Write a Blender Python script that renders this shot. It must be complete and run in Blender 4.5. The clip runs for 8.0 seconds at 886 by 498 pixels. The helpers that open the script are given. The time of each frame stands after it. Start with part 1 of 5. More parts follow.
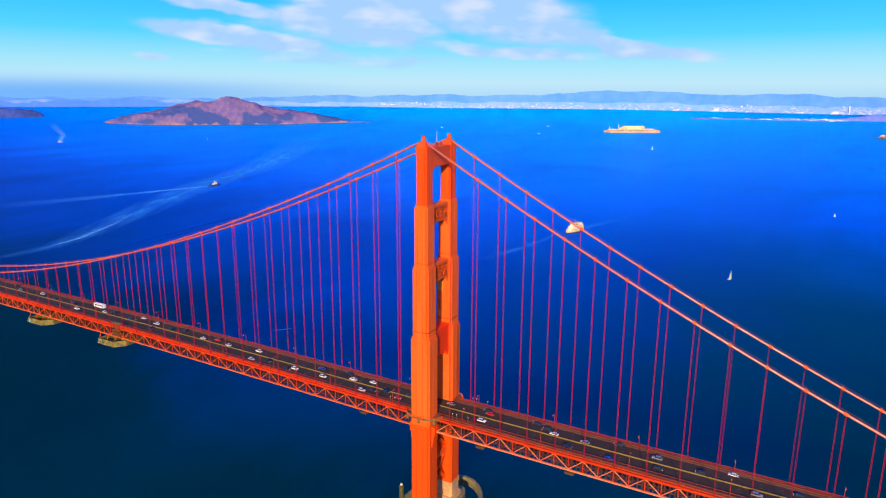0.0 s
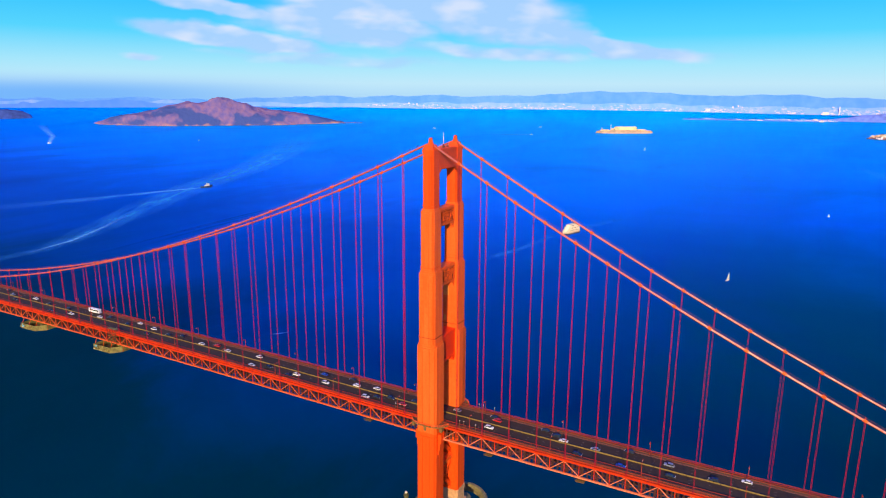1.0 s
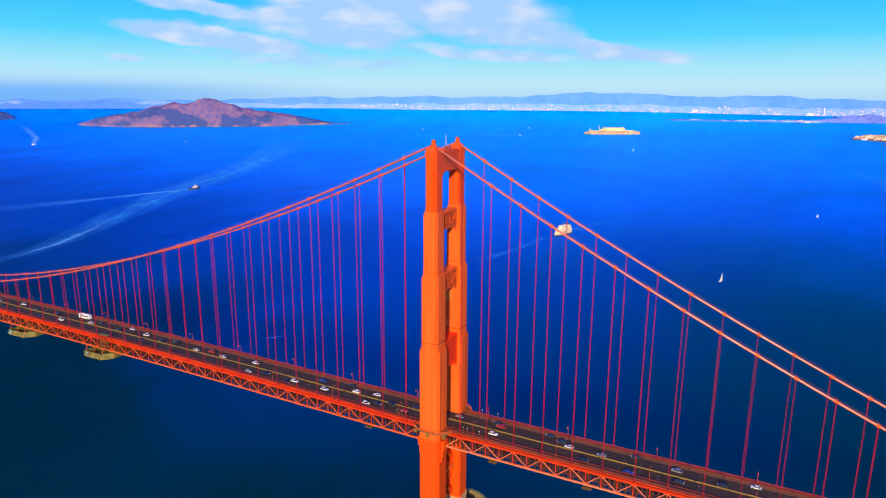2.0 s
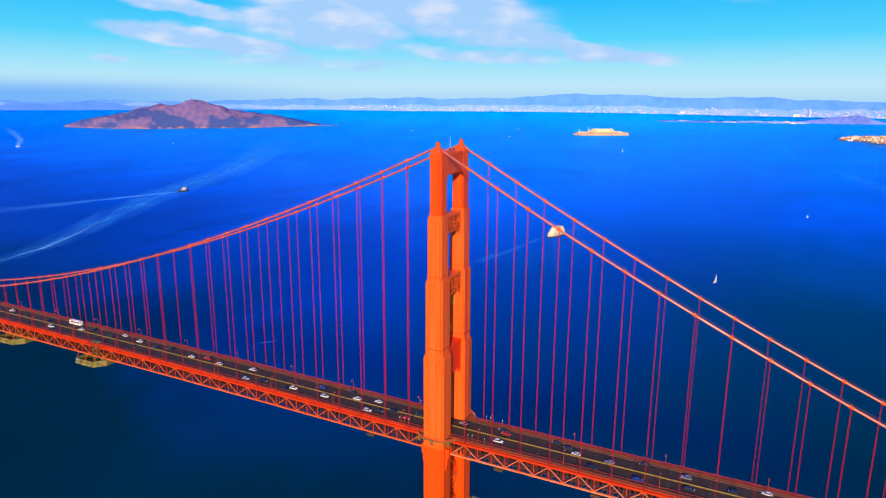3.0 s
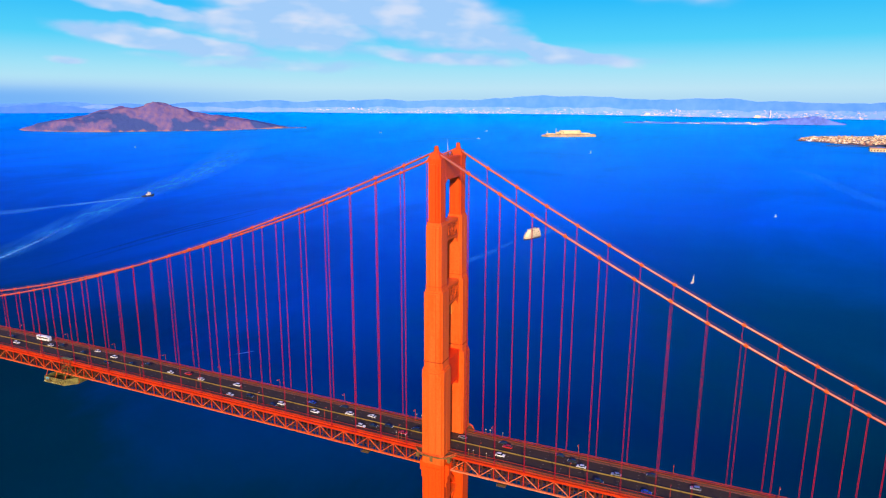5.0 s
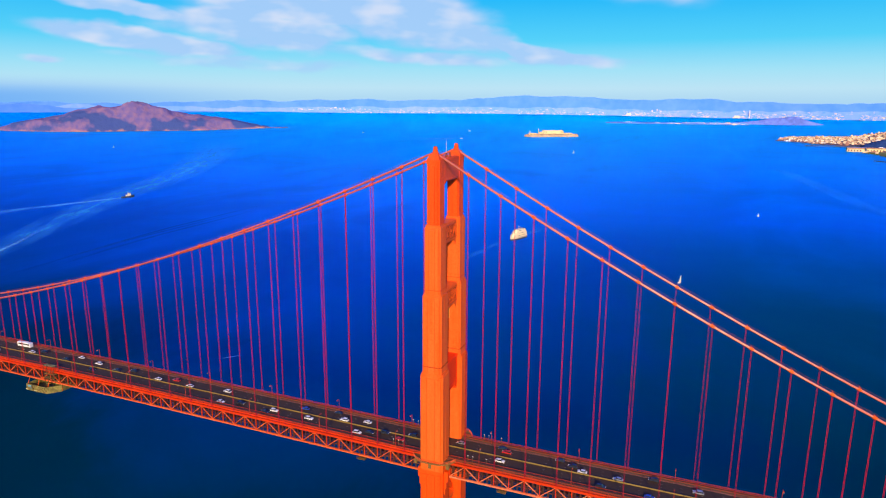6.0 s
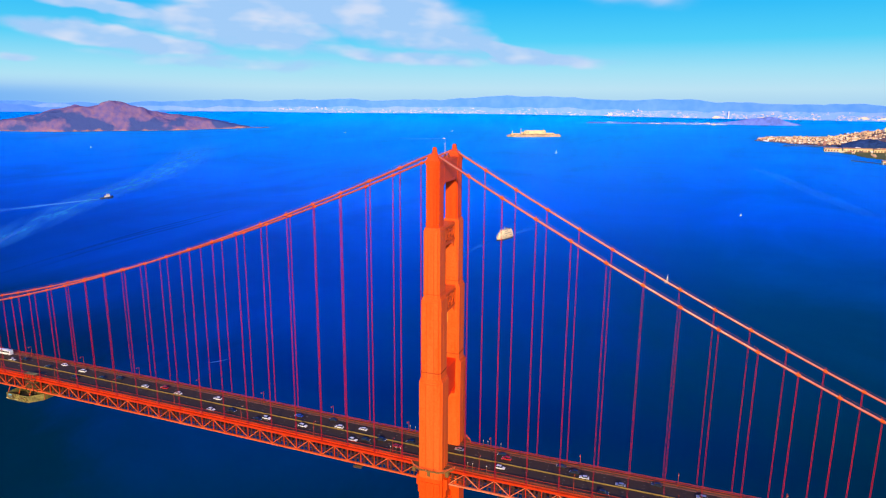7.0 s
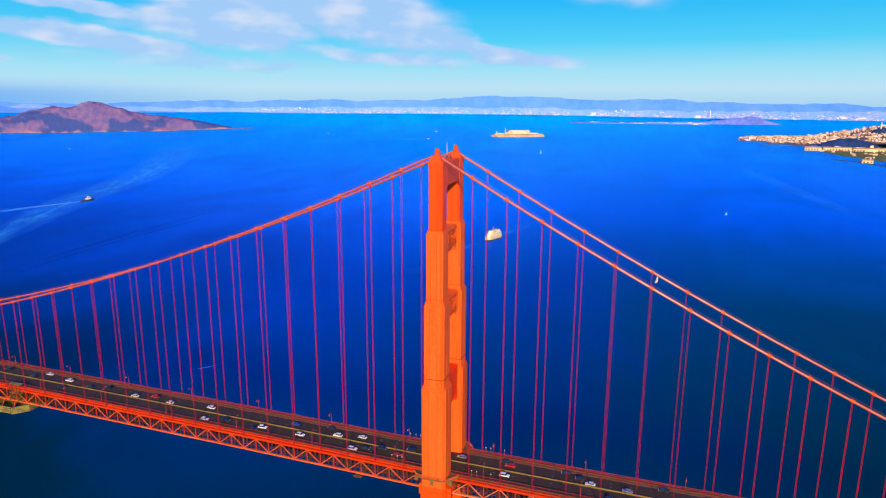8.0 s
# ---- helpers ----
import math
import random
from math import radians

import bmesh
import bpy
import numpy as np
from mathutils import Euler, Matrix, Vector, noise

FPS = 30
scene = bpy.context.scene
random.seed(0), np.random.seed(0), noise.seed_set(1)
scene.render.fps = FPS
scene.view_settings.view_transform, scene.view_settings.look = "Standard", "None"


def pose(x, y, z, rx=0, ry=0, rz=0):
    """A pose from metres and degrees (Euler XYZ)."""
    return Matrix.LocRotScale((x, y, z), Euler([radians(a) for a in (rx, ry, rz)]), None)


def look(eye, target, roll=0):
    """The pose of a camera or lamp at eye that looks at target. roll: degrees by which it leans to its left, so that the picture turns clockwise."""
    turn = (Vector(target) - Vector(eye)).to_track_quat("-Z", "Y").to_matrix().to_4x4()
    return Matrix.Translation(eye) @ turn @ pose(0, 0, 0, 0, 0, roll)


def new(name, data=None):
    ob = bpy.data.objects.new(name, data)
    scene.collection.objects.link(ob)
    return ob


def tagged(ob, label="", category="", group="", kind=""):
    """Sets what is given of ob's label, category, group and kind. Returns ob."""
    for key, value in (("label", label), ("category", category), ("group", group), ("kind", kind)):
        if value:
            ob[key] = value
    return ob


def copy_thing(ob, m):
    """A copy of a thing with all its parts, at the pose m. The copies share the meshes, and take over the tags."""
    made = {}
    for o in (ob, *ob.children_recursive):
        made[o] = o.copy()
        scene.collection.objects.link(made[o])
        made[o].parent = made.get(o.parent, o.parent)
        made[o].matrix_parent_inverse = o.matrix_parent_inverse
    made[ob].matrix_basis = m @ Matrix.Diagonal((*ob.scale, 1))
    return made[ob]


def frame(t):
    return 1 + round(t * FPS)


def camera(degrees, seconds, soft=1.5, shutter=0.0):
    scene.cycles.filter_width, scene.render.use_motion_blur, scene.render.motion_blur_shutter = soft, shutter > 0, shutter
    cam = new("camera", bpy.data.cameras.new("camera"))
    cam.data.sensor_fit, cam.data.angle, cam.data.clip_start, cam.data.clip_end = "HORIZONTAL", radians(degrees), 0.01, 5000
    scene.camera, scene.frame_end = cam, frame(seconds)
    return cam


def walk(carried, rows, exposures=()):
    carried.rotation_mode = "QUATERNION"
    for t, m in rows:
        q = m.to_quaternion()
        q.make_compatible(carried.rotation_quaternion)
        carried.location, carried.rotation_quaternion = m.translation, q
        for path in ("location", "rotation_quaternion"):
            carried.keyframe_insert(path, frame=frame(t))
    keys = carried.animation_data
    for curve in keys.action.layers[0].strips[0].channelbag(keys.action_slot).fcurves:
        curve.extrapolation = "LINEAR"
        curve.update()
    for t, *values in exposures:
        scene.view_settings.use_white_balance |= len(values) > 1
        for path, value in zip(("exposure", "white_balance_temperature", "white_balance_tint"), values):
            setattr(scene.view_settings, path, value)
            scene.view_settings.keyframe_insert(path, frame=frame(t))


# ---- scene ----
cam = camera(68.1, 8.0, soft=1.2)
PATH = [
    (0, (171.587, -307.873, 249.912), (170.658, -306.161, 249.459), 0.3),
    (0.5, (166.347, -306.61, 250.003), (165.43, -304.892, 249.551), 0.3),
    (1, (161.267, -305.655, 250.075), (160.36, -303.93, 249.624), 0.3),
    (1.5, (156.384, -304.67, 250.12), (155.492, -302.937, 249.67), 0.3),
    (3, (141.256, -301.122, 250.098), (140.413, -299.364, 249.654), 0.3),
    (3.5, (136.167, -299.57, 250.228), (135.335, -297.806, 249.784), 0.3),
    (4, (131.439, -297.987, 250.33), (130.628, -296.214, 249.887), 0.3),
    (4.5, (126.556, -296.487, 250.223), (125.774, -294.699, 249.783), 0.2),
    (6, (111.956, -292.13, 250.001), (111.253, -290.31, 249.563), 0.3),
    (6.5, (106.804, -290.306, 249.974), (106.127, -288.476, 249.536), 0.3),
    (7, (101.86, -288.311, 249.838), (101.209, -286.471, 249.4), 0.4),
    (7.5, (96.566, -286.409, 249.828), (95.94, -284.56, 249.391), 0.3),
    (8, (91.274, -284.092, 249.731), (90.67, -282.236, 249.294), 0.3),
]
walk(cam, [(t, look(eye, target, roll)) for t, eye, target, roll in PATH], exposures=((0, 0.05), (4, 0.0), (8, -0.04)))

# ---- world, sun, exposure ----
SUN_EL, SUN_AZ = 18.6, 161.0            # degrees; azimuth clockwise from +y
sun_way = Vector((math.sin(radians(SUN_AZ)) * math.cos(radians(SUN_EL)), math.cos(radians(SUN_AZ)) * math.cos(radians(SUN_EL)), math.sin(radians(SUN_EL))))
sun_lamp = new("sun", bpy.data.lights.new("sun", "SUN"))
sun_lamp.data.energy, sun_lamp.data.angle, sun_lamp.data.color = 4.9, radians(0.5), (1.0, 0.78, 0.50)
sun_lamp.matrix_world = look(sun_way * 600, (0, 0, 0))


def sky_world():
    w = bpy.data.worlds.new("sky")
    scene.world = w
    w.use_nodes = True
    nt = w.node_tree
    nt.nodes.clear()
    N = nt.nodes.new
    L = nt.links.new
    out, bg, sky = N("ShaderNodeOutputWorld"), N("ShaderNodeBackground"), N("ShaderNodeTexSky")
    sky.sky_type, sky.sun_disc = "NISHITA", False
    sky.sun_elevation, sky.sun_rotation = radians(SUN_EL), radians(SUN_AZ)
    sky.air_density, sky.dust_density, sky.ozone_density = 1.0, 0.6, 3.0
    tc = N("ShaderNodeTexCoord")
    sep = N("ShaderNodeSeparateXYZ")
    L(tc.outputs["Generated"], sep.inputs[0])
    sat = N("ShaderNodeHueSaturation")
    sat.inputs["Saturation"].default_value = 1.6
    sat.inputs["Value"].default_value = 0.09
    L(sky.outputs[0], sat.inputs["Color"])
    # the clear air of the day: pale at the horizon, strong cyan a few degrees up, deep blue overhead
    ramp = N("ShaderNodeValToRGB")
    L(sep.outputs["Z"], ramp.inputs[0])
    stops = [(0.0, (0.42, 0.71, 0.97)), (0.02, (0.52, 0.81, 0.985)), (0.045, (0.37, 0.79, 0.99)), (0.085, (0.08, 0.66, 1.0)), (0.145, (0.012, 0.50, 1.0)), (0.25, (0.0, 0.20, 0.95)), (0.5, (0.0, 0.11, 0.92)), (1.0, (0.0, 0.07, 0.70))]
    els = ramp.color_ramp.elements
    els[0].position, els[0].color = stops[0][0], (*stops[0][1], 1)
    els[1].position, els[1].color = stops[-1][0], (*stops[-1][1], 1)
    for p, c in stops[1:-1]:
        e = els.new(p)
        e.color = (*c, 1)
    mix = N("ShaderNodeMix")
    mix.data_type = "RGBA"
    mix.inputs["Factor"].default_value = 0.92
    L(sat.outputs[0], mix.inputs["A"])
    L(ramp.outputs[0], mix.inputs["B"])
    north = N("ShaderNodeMapRange"); north.interpolation_type = "SMOOTHSTEP"
    north.inputs["From Min"].default_value, north.inputs["From Max"].default_value, north.inputs["To Min"].default_value, north.inputs["To Max"].default_value = radians(-58), radians(-32), 0.85, 0.0
    low = N("ShaderNodeMapRange"); low.interpolation_type = "SMOOTHSTEP"
    low.inputs["From Min"].default_value, low.inputs["From Max"].default_value, low.inputs["To Min"].default_value, low.inputs["To Max"].default_value = 0.004, 0.034, 1.0, 0.0
    L(sep.outputs["Z"], low.inputs[0])
    fogm = N("ShaderNodeMath"); fogm.operation = "MULTIPLY"
    L(north.outputs[0], fogm.inputs[0]); L(low.outputs[0], fogm.inputs[1])
    fog = N("ShaderNodeMix"); fog.data_type = "RGBA"
    L(fogm.outputs[0], fog.inputs["Factor"])
    L(mix.outputs["Result"], fog.inputs["A"])
    fog.inputs["B"].default_value = (0.14, 0.42, 0.95, 1)
    # thin cloud sheets: soft banks laid out by azimuth and elevation in degrees, their edges torn by noise
    az = N("ShaderNodeMath")
    az.operation = "ARCTAN2"
    L(sep.outputs["X"], az.inputs[0])
    L(sep.outputs["Y"], az.inputs[1])
    L(az.outputs[0], north.inputs[0])
    deg = N("ShaderNodeMath"); deg.operation = "DEGREES"
    L(az.outputs[0], deg.inputs[0])
    asin = N("ShaderNodeMath"); asin.operation = "ARCSINE"
    L(sep.outputs["Z"], asin.inputs[0])
    elev = N("ShaderNodeMath"); elev.operation = "DEGREES"
    L(asin.outputs[0], elev.inputs[0])
    comb = N("ShaderNodeCombineXYZ")
    L(deg.outputs[0], comb.inputs["X"])
    L(elev.outputs[0], comb.inputs["Y"])

    def cloud_noise(scale, detail, stretch, rough=0.55):
        mp, n = N("ShaderNodeMapping"), N("ShaderNodeTexNoise")
        mp.inputs["Scale"].default_value = (1.0, stretch, 1.0)
        mp.inputs["Rotation"].default_value = (0, 0, radians(6))
        L(comb.outputs[0], mp.inputs["Vector"])
        n.inputs["Scale"].default_value, n.inputs["Detail"].default_value, n.inputs["Roughness"].default_value = scale, detail, rough
        L(mp.outputs[0], n.inputs["Vector"])
        return n

    torn = cloud_noise(0.22, 3, 2.2, 0.5)
    shift = N("ShaderNodeVectorMath"); shift.operation = "MULTIPLY_ADD"
    shift.inputs[1].default_value, shift.inputs[2].default_value = (4.2, 1.5, 0), (-2.1, -0.75, 0)
    L(torn.outputs["Color"], shift.inputs[0])
    warped = N("ShaderNodeVectorMath")
    L(comb.outputs[0], warped.inputs[0])
    L(shift.outputs[0], warped.inputs[1])
    total = None
    # azimuth, elevation, half width, half height, tilt, weight
    for ca, ce, wa, we, tilt, wt in (
            (-31, 8.4, 13, 3.2, 0, 1.0), (-25, 7.2, 9, 2.9, -4, 1.0), (-20.5, 5.7, 6, 1.9, -12, 0.85), (-36, 5.6, 10, 2.0, -5, 0.8), (-45, 4.6, 8.5, 1.1, -7, 0.95),
            (-47, 7.0, 7, 0.8, -9, 1.0), (-33, 4.9, 4.5, 1.3, -3, 0.8), (-14.5, 4.3, 6, 0.7, -9, 0.8), (-11, 3.4, 6.5, 0.7, -4, 0.65), (-51.8, 3.1, 1.8, 0.5, 0, 0.6),
            (-23, 3.7, 10, 0.8, -3, 0.55), (-37, 3.0, 14, 0.7, -2, 0.40), (-8, 11, 14, 3.2, -10, 0.7), (-62, 11, 12, 3.0, 8, 0.7)):
        mp, ln, mr, ad = N("ShaderNodeMapping"), N("ShaderNodeVectorMath"), N("ShaderNodeMapRange"), N("ShaderNodeMath")
        mp.vector_type = "TEXTURE"
        mp.inputs["Location"].default_value, mp.inputs["Rotation"].default_value, mp.inputs["Scale"].default_value = (ca, ce, 0), (0, 0, radians(tilt)), (wa, we, 1)
        L(warped.outputs[0], mp.inputs["Vector"])
        ln.operation = "LENGTH"
        L(mp.outputs[0], ln.inputs[0])
        mr.interpolation_type = "SMOOTHSTEP"
        mr.inputs["From Min"].default_value, mr.inputs["From Max"].default_value, mr.inputs["To Min"].default_value, mr.inputs["To Max"].default_value = 0.25, 1.25, wt, 0.0
        L(ln.outputs["Value"], mr.inputs[0])
        ad.operation, ad.inputs[1].default_value = "MAXIMUM", 0.0
        L(mr.outputs[0], ad.inputs[0])
        if total:
            L(total.outputs[0], ad.inputs[1])
        total = ad
    no = cloud_noise(0.26, 2.2, 2.8, 0.4)
    thick = N("ShaderNodeMath"); thick.operation = "MULTIPLY_ADD"; thick.inputs[1].default_value, thick.inputs[2].default_value = 1.9, 0.35
    L(no.outputs[0], thick.inputs[0])
    m3 = N("ShaderNodeMath"); m3.operation = "MULTIPLY"
    L(thick.outputs[0], m3.inputs[0]); L(total.outputs[0], m3.inputs[1])
    cr = N("ShaderNodeMapRange")
    cr.interpolation_type = "SMOOTHSTEP"
    cr.inputs["From Min"].default_value, cr.inputs["From Max"].default_value, cr.inputs["To Max"].default_value = 0.14, 0.82, 0.90
    L(m3.outputs[0], cr.inputs[0])
    cm = N("ShaderNodeMix")
    cm.data_type = "RGBA"
    L(cr.outputs[0], cm.inputs["Factor"])
    L(fog.outputs["Result"], cm.inputs["A"])
    tint = N("ShaderNodeMix")
    tint.data_type = "RGBA"
    tint.inputs["A"].default_value, tint.inputs["B"].default_value = (0.41, 0.63, 0.97, 1), (0.70, 0.77, 0.96, 1)
    no2 = cloud_noise(0.30, 2.5, 2.4, 0.45)
    tr = N("ShaderNodeMapRange")
    tr.inputs["From Min"].default_value, tr.inputs["From Max"].default_value = 0.46, 0.72
    L(no2.outputs[0], tr.inputs[0])
    L(tr.outputs[0], tint.inputs["Factor"])
    L(tint.outputs["Result"], cm.inputs["B"])
    dp = N("ShaderNodeVectorMath")
    dp.operation = "DOT_PRODUCT"
    dp.inputs[1].default_value = sun_way
    L(tc.outputs["Generated"], dp.inputs[0])
    glow = N("ShaderNodeMapRange")
    glow.inputs["From Min"].default_value, glow.inputs["From Max"].default_value = 0.0, 1.0
    L(dp.outputs["Value"], glow.inputs[0])
    pw = N("ShaderNodeMath"); pw.operation = "POWER"; pw.inputs[1].default_value = 9.0
    L(glow.outputs[0], pw.inputs[0])
    warm = N("ShaderNodeMix"); warm.data_type = "RGBA"; warm.blend_type = "ADD"
    L(pw.outputs[0], warm.inputs["Factor"])
    L(cm.outputs["Result"], warm.inputs["A"])
    warm.inputs["B"].default_value = (1.1, 0.62, 0.30, 1)
    L(warm.outputs["Result"], bg.inputs["Color"])
    bg.inputs["Strength"].default_value = 1.0
    L(bg.outputs[0], out.inputs[0])


sky_world()


# ---- materials ----
def material(name, colour, rough=0.6, metal=0.0, vary=0.25, big=0.05, small=2.0, bump=0.0, second=None, spec=0.5, per_object=0.0, bump_scale=None, streak=None):
    """A painted or mineral surface: base colour broken up at two scales, with fine relief."""
    m = bpy.data.materials.new(name)
    m.use_nodes = True
    nt = m.node_tree
    N, L = nt.nodes.new, nt.links.new
    b = nt.nodes["Principled BSDF"]
    b.inputs["Roughness"].default_value, b.inputs["Metallic"].default_value = rough, metal
    b.inputs["Specular IOR Level"].default_value = spec
    g = N("ShaderNodeNewGeometry")
    n1, n2 = N("ShaderNodeTexNoise"), N("ShaderNodeTexNoise")
    n1.inputs["Scale"].default_value, n1.inputs["Detail"].default_value = big, 5
    n2.inputs["Scale"].default_value, n2.inputs["Detail"].default_value = small, 6
    if streak:
        mp = N("ShaderNodeMapping")
        mp.inputs["Scale"].default_value = streak
        L(g.outputs["Position"], mp.inputs["Vector"])
        L(mp.outputs[0], n1.inputs["Vector"])
    else:
        L(g.outputs["Position"], n1.inputs["Vector"])
    L(g.outputs["Position"], n2.inputs["Vector"])
    add = N("ShaderNodeMath")
    add.operation = "ADD"
    L(n1.outputs[0], add.inputs[0])
    L(n2.outputs[0], add.inputs[1])
    src = add.outputs[0]
    if per_object:
        oi = N("ShaderNodeObjectInfo")
        a2 = N("ShaderNodeMath")
        a2.operation = "MULTIPLY_ADD"
        a2.inputs[1].default_value = per_object
        L(oi.outputs["Random"], a2.inputs[0])
        L(src, a2.inputs[2])
        src = a2.outputs[0]
    mr = N("ShaderNodeMapRange")
    mr.inputs["From Min"].default_value, mr.inputs["From Max"].default_value = 0.7, 1.3 + per_object
    L(src, mr.inputs[0])
    mx = N("ShaderNodeMix")
    mx.data_type = "RGBA"
    L(mr.outputs[0], mx.inputs["Factor"])
    c2 = second or tuple(min(1, c * (1 + vary)) for c in colour)
    mx.inputs["A"].default_value = (*(c * (1 - vary) for c in colour), 1) if not second else (*colour, 1)
    mx.inputs["B"].default_value = (*c2, 1)
    L(mx.outputs["Result"], b.inputs["Base Color"])
    if bump:
        bp = N("ShaderNodeBump")
        bp.inputs["Strength"].default_value, bp.inputs["Distance"].default_value = bump, 0.1
        if bump_scale:
            n3 = N("ShaderNodeTexNoise")
            n3.inputs["Scale"].default_value, n3.inputs["Detail"].default_value = bump_scale, 4
            L(g.outputs["Position"], n3.inputs["Vector"])
            L(n3.outputs[0], bp.inputs["Height"])
        else:
            L(n2.outputs[0], bp.inputs["Height"])
        L(bp.outputs[0], b.inputs["Normal"])
    return m


ORANGE_DEEP = material("deep_orange_rail_paint", (0.38, 0.040, 0.010), 0.5, vary=0.2, big=0.1, small=0.9, spec=0.2)
ORANGE = material("orange_paint", (0.84, 0.098, 0.006), 0.5, second=(0.92, 0.160, 0.024), big=0.10, small=1.1, bump=0.08, streak=(4.0, 4.0, 0.25), spec=0.2)
FLUTE = material("darker_orange_paint", (0.56, 0.065, 0.006), 0.55, second=(0.80, 0.115, 0.010), big=0.35, small=1.6, bump=0.2, spec=0.2)
ORANGE_RED = material("deep_red_orange_paint", (0.78, 0.062, 0.003), 0.5, second=(0.88, 0.100, 0.006), big=0.10, small=1.1, bump=0.15, streak=(4.0, 4.0, 0.25), spec=0.2)
ORANGE_TRUSS = material("orange_truss_paint", (0.64, 0.070, 0.012), 0.5, second=(0.84, 0.17, 0.045), big=0.15, small=1.4, bump=0.15, spec=0.2)
PEACH = material("pale_peach_paint", (0.74, 0.13, 0.045), 0.6, second=(0.86, 0.29, 0.13), big=0.2, small=1.4, bump=0.15, spec=0.2)
VIVID = material("vivid_red_paint", (0.88, 0.032, 0.002), 0.5, second=(0.92, 0.060, 0.004), big=0.2, small=1.1, bump=0.1, spec=0.2)
PANEL_DARK = material("dark_panel_paint", (0.30, 0.035, 0.010), 0.7, second=(0.55, 0.085, 0.015), big=0.4, small=1.6, bump=0.2, spec=0.15)
SUNLIT_PALE = material("sunlit_pale_orange", (0.86, 0.20, 0.020), 0.6, second=(0.92, 0.30, 0.06), big=0.3, small=1.2, spec=0.15)
BELT = material("dark_red_brown", (0.34, 0.035, 0.008), 0.7, second=(0.60, 0.075, 0.010), big=0.5, small=1.6, spec=0.15)
ORANGE_ROPE = material("orange_rope_paint", (0.42, 0.006, 0.030), 0.6, vary=0.12, spec=0.12)
CABLE = material("orange_cable_paint", (0.58, 0.095, 0.026), 0.33, spec=0.55, vary=0.2, small=1.4, bump=0.2)
CABLE.node_tree.nodes["Principled BSDF"].inputs["IOR"].default_value = 2.0
ASPHALT = material("asphalt", (0.050, 0.027, 0.009), 0.85, vary=0.3, big=0.03, small=1.5, bump=0.2)
BARRIER_SHADE = material("barrier_shadow_black", (0.014, 0.012, 0.012), 0.8, vary=0.3, big=0.05, small=1.2)
WALKWAY = material("walkway_concrete", (0.19, 0.105, 0.022), 0.85, vary=0.2, big=0.06, small=2.0)
YELLOW = material("yellow_barrier", (0.22, 0.14, 0.02), 0.6, vary=0.25)
LINE = material("lane_paint", (0.30, 0.24, 0.16), 0.6, vary=0.15)
FENDER = material("weathered_fender_concrete", (0.24, 0.19, 0.065), 0.85, vary=0.4, big=0.2, small=0.9, bump=0.4)
CONCRETE = material("pier_concrete", (0.60, 0.32, 0.13), 0.85, vary=0.3, big=0.12, small=0.8, bump=0.4)
CHORD_RED = material("deep_red_chord_paint", (0.54, 0.028, 0.003), 0.45, second=(0.68, 0.052, 0.006), big=0.15, small=1.4, bump=0.15, spec=0.2)
# near-black, as the shade inside the truss box is part of this colour
POST_SHADE = material("shaded_post_brown", (0.060, 0.014, 0.006), 0.6, vary=0.4, big=0.2, small=1.0)
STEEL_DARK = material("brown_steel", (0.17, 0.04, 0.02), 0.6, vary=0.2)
NETTING = material("scaffold_netting", (0.22, 0.185, 0.045), 0.8, vary=0.6, big=0.3, small=1.4, bump=0.4)
GLASS_DARK = material("dark_window_glass", (0.015, 0.018, 0.022), 0.08, vary=0.1)
TYRE = material("black_rubber", (0.02, 0.02, 0.02), 0.9, vary=0.1)
LAMP_GLASS = material("lamp_glass", (0.8, 0.75, 0.6), 0.3, vary=0.1)
PAINTS = {
    "w": ("white", material("white_car_paint", (0.90, 0.86, 0.78), 0.3, vary=0.05)),
    "d": ("dark blue-grey", material("dark_car_paint", (0.025, 0.035, 0.06), 0.25, vary=0.1)),
    "s": ("silver", material("silver_car_paint", (0.42, 0.43, 0.45), 0.3, metal=0.5, vary=0.05)),
    "r": ("red", material("red_car_paint", (0.60, 0.02, 0.02), 0.3, vary=0.05)),
    "b": ("blue", material("blue_car_paint", (0.02, 0.07, 0.45), 0.3, vary=0.05)),
    "o": ("orange", material("orange_van_paint", (0.75, 0.22, 0.06), 0.4, vary=0.05)),
}
BOAT_WHITE = material("white_boat_paint", (0.84, 0.72, 0.50), 0.45, vary=0.08)
BOAT_DARK = material("dark_hull_paint", (0.05, 0.06, 0.08), 0.4, vary=0.1)
SAIL = material("sailcloth", (0.62, 0.68, 0.52), 0.7, vary=0.06)
LAND = material("dry_hill_grass", (0.085, 0.080, 0.12), 0.95, second=(0.22, 0.12, 0.10), big=0.004, small=0.02, bump=0.6, spec=0.1)
ROCK = material("pale_rock", (0.54, 0.37, 0.20), 0.9, vary=0.35, big=0.01, small=0.06, bump=0.8, spec=0.1)
STUCCO = material("cream_stucco", (0.88, 0.66, 0.30), 0.85, vary=0.2, big=0.02, small=0.2)
TOWN = material("town_walls", (0.24, 0.15, 0.14), 0.85, second=(0.98, 0.74, 0.40), big=0.02, small=0.08)


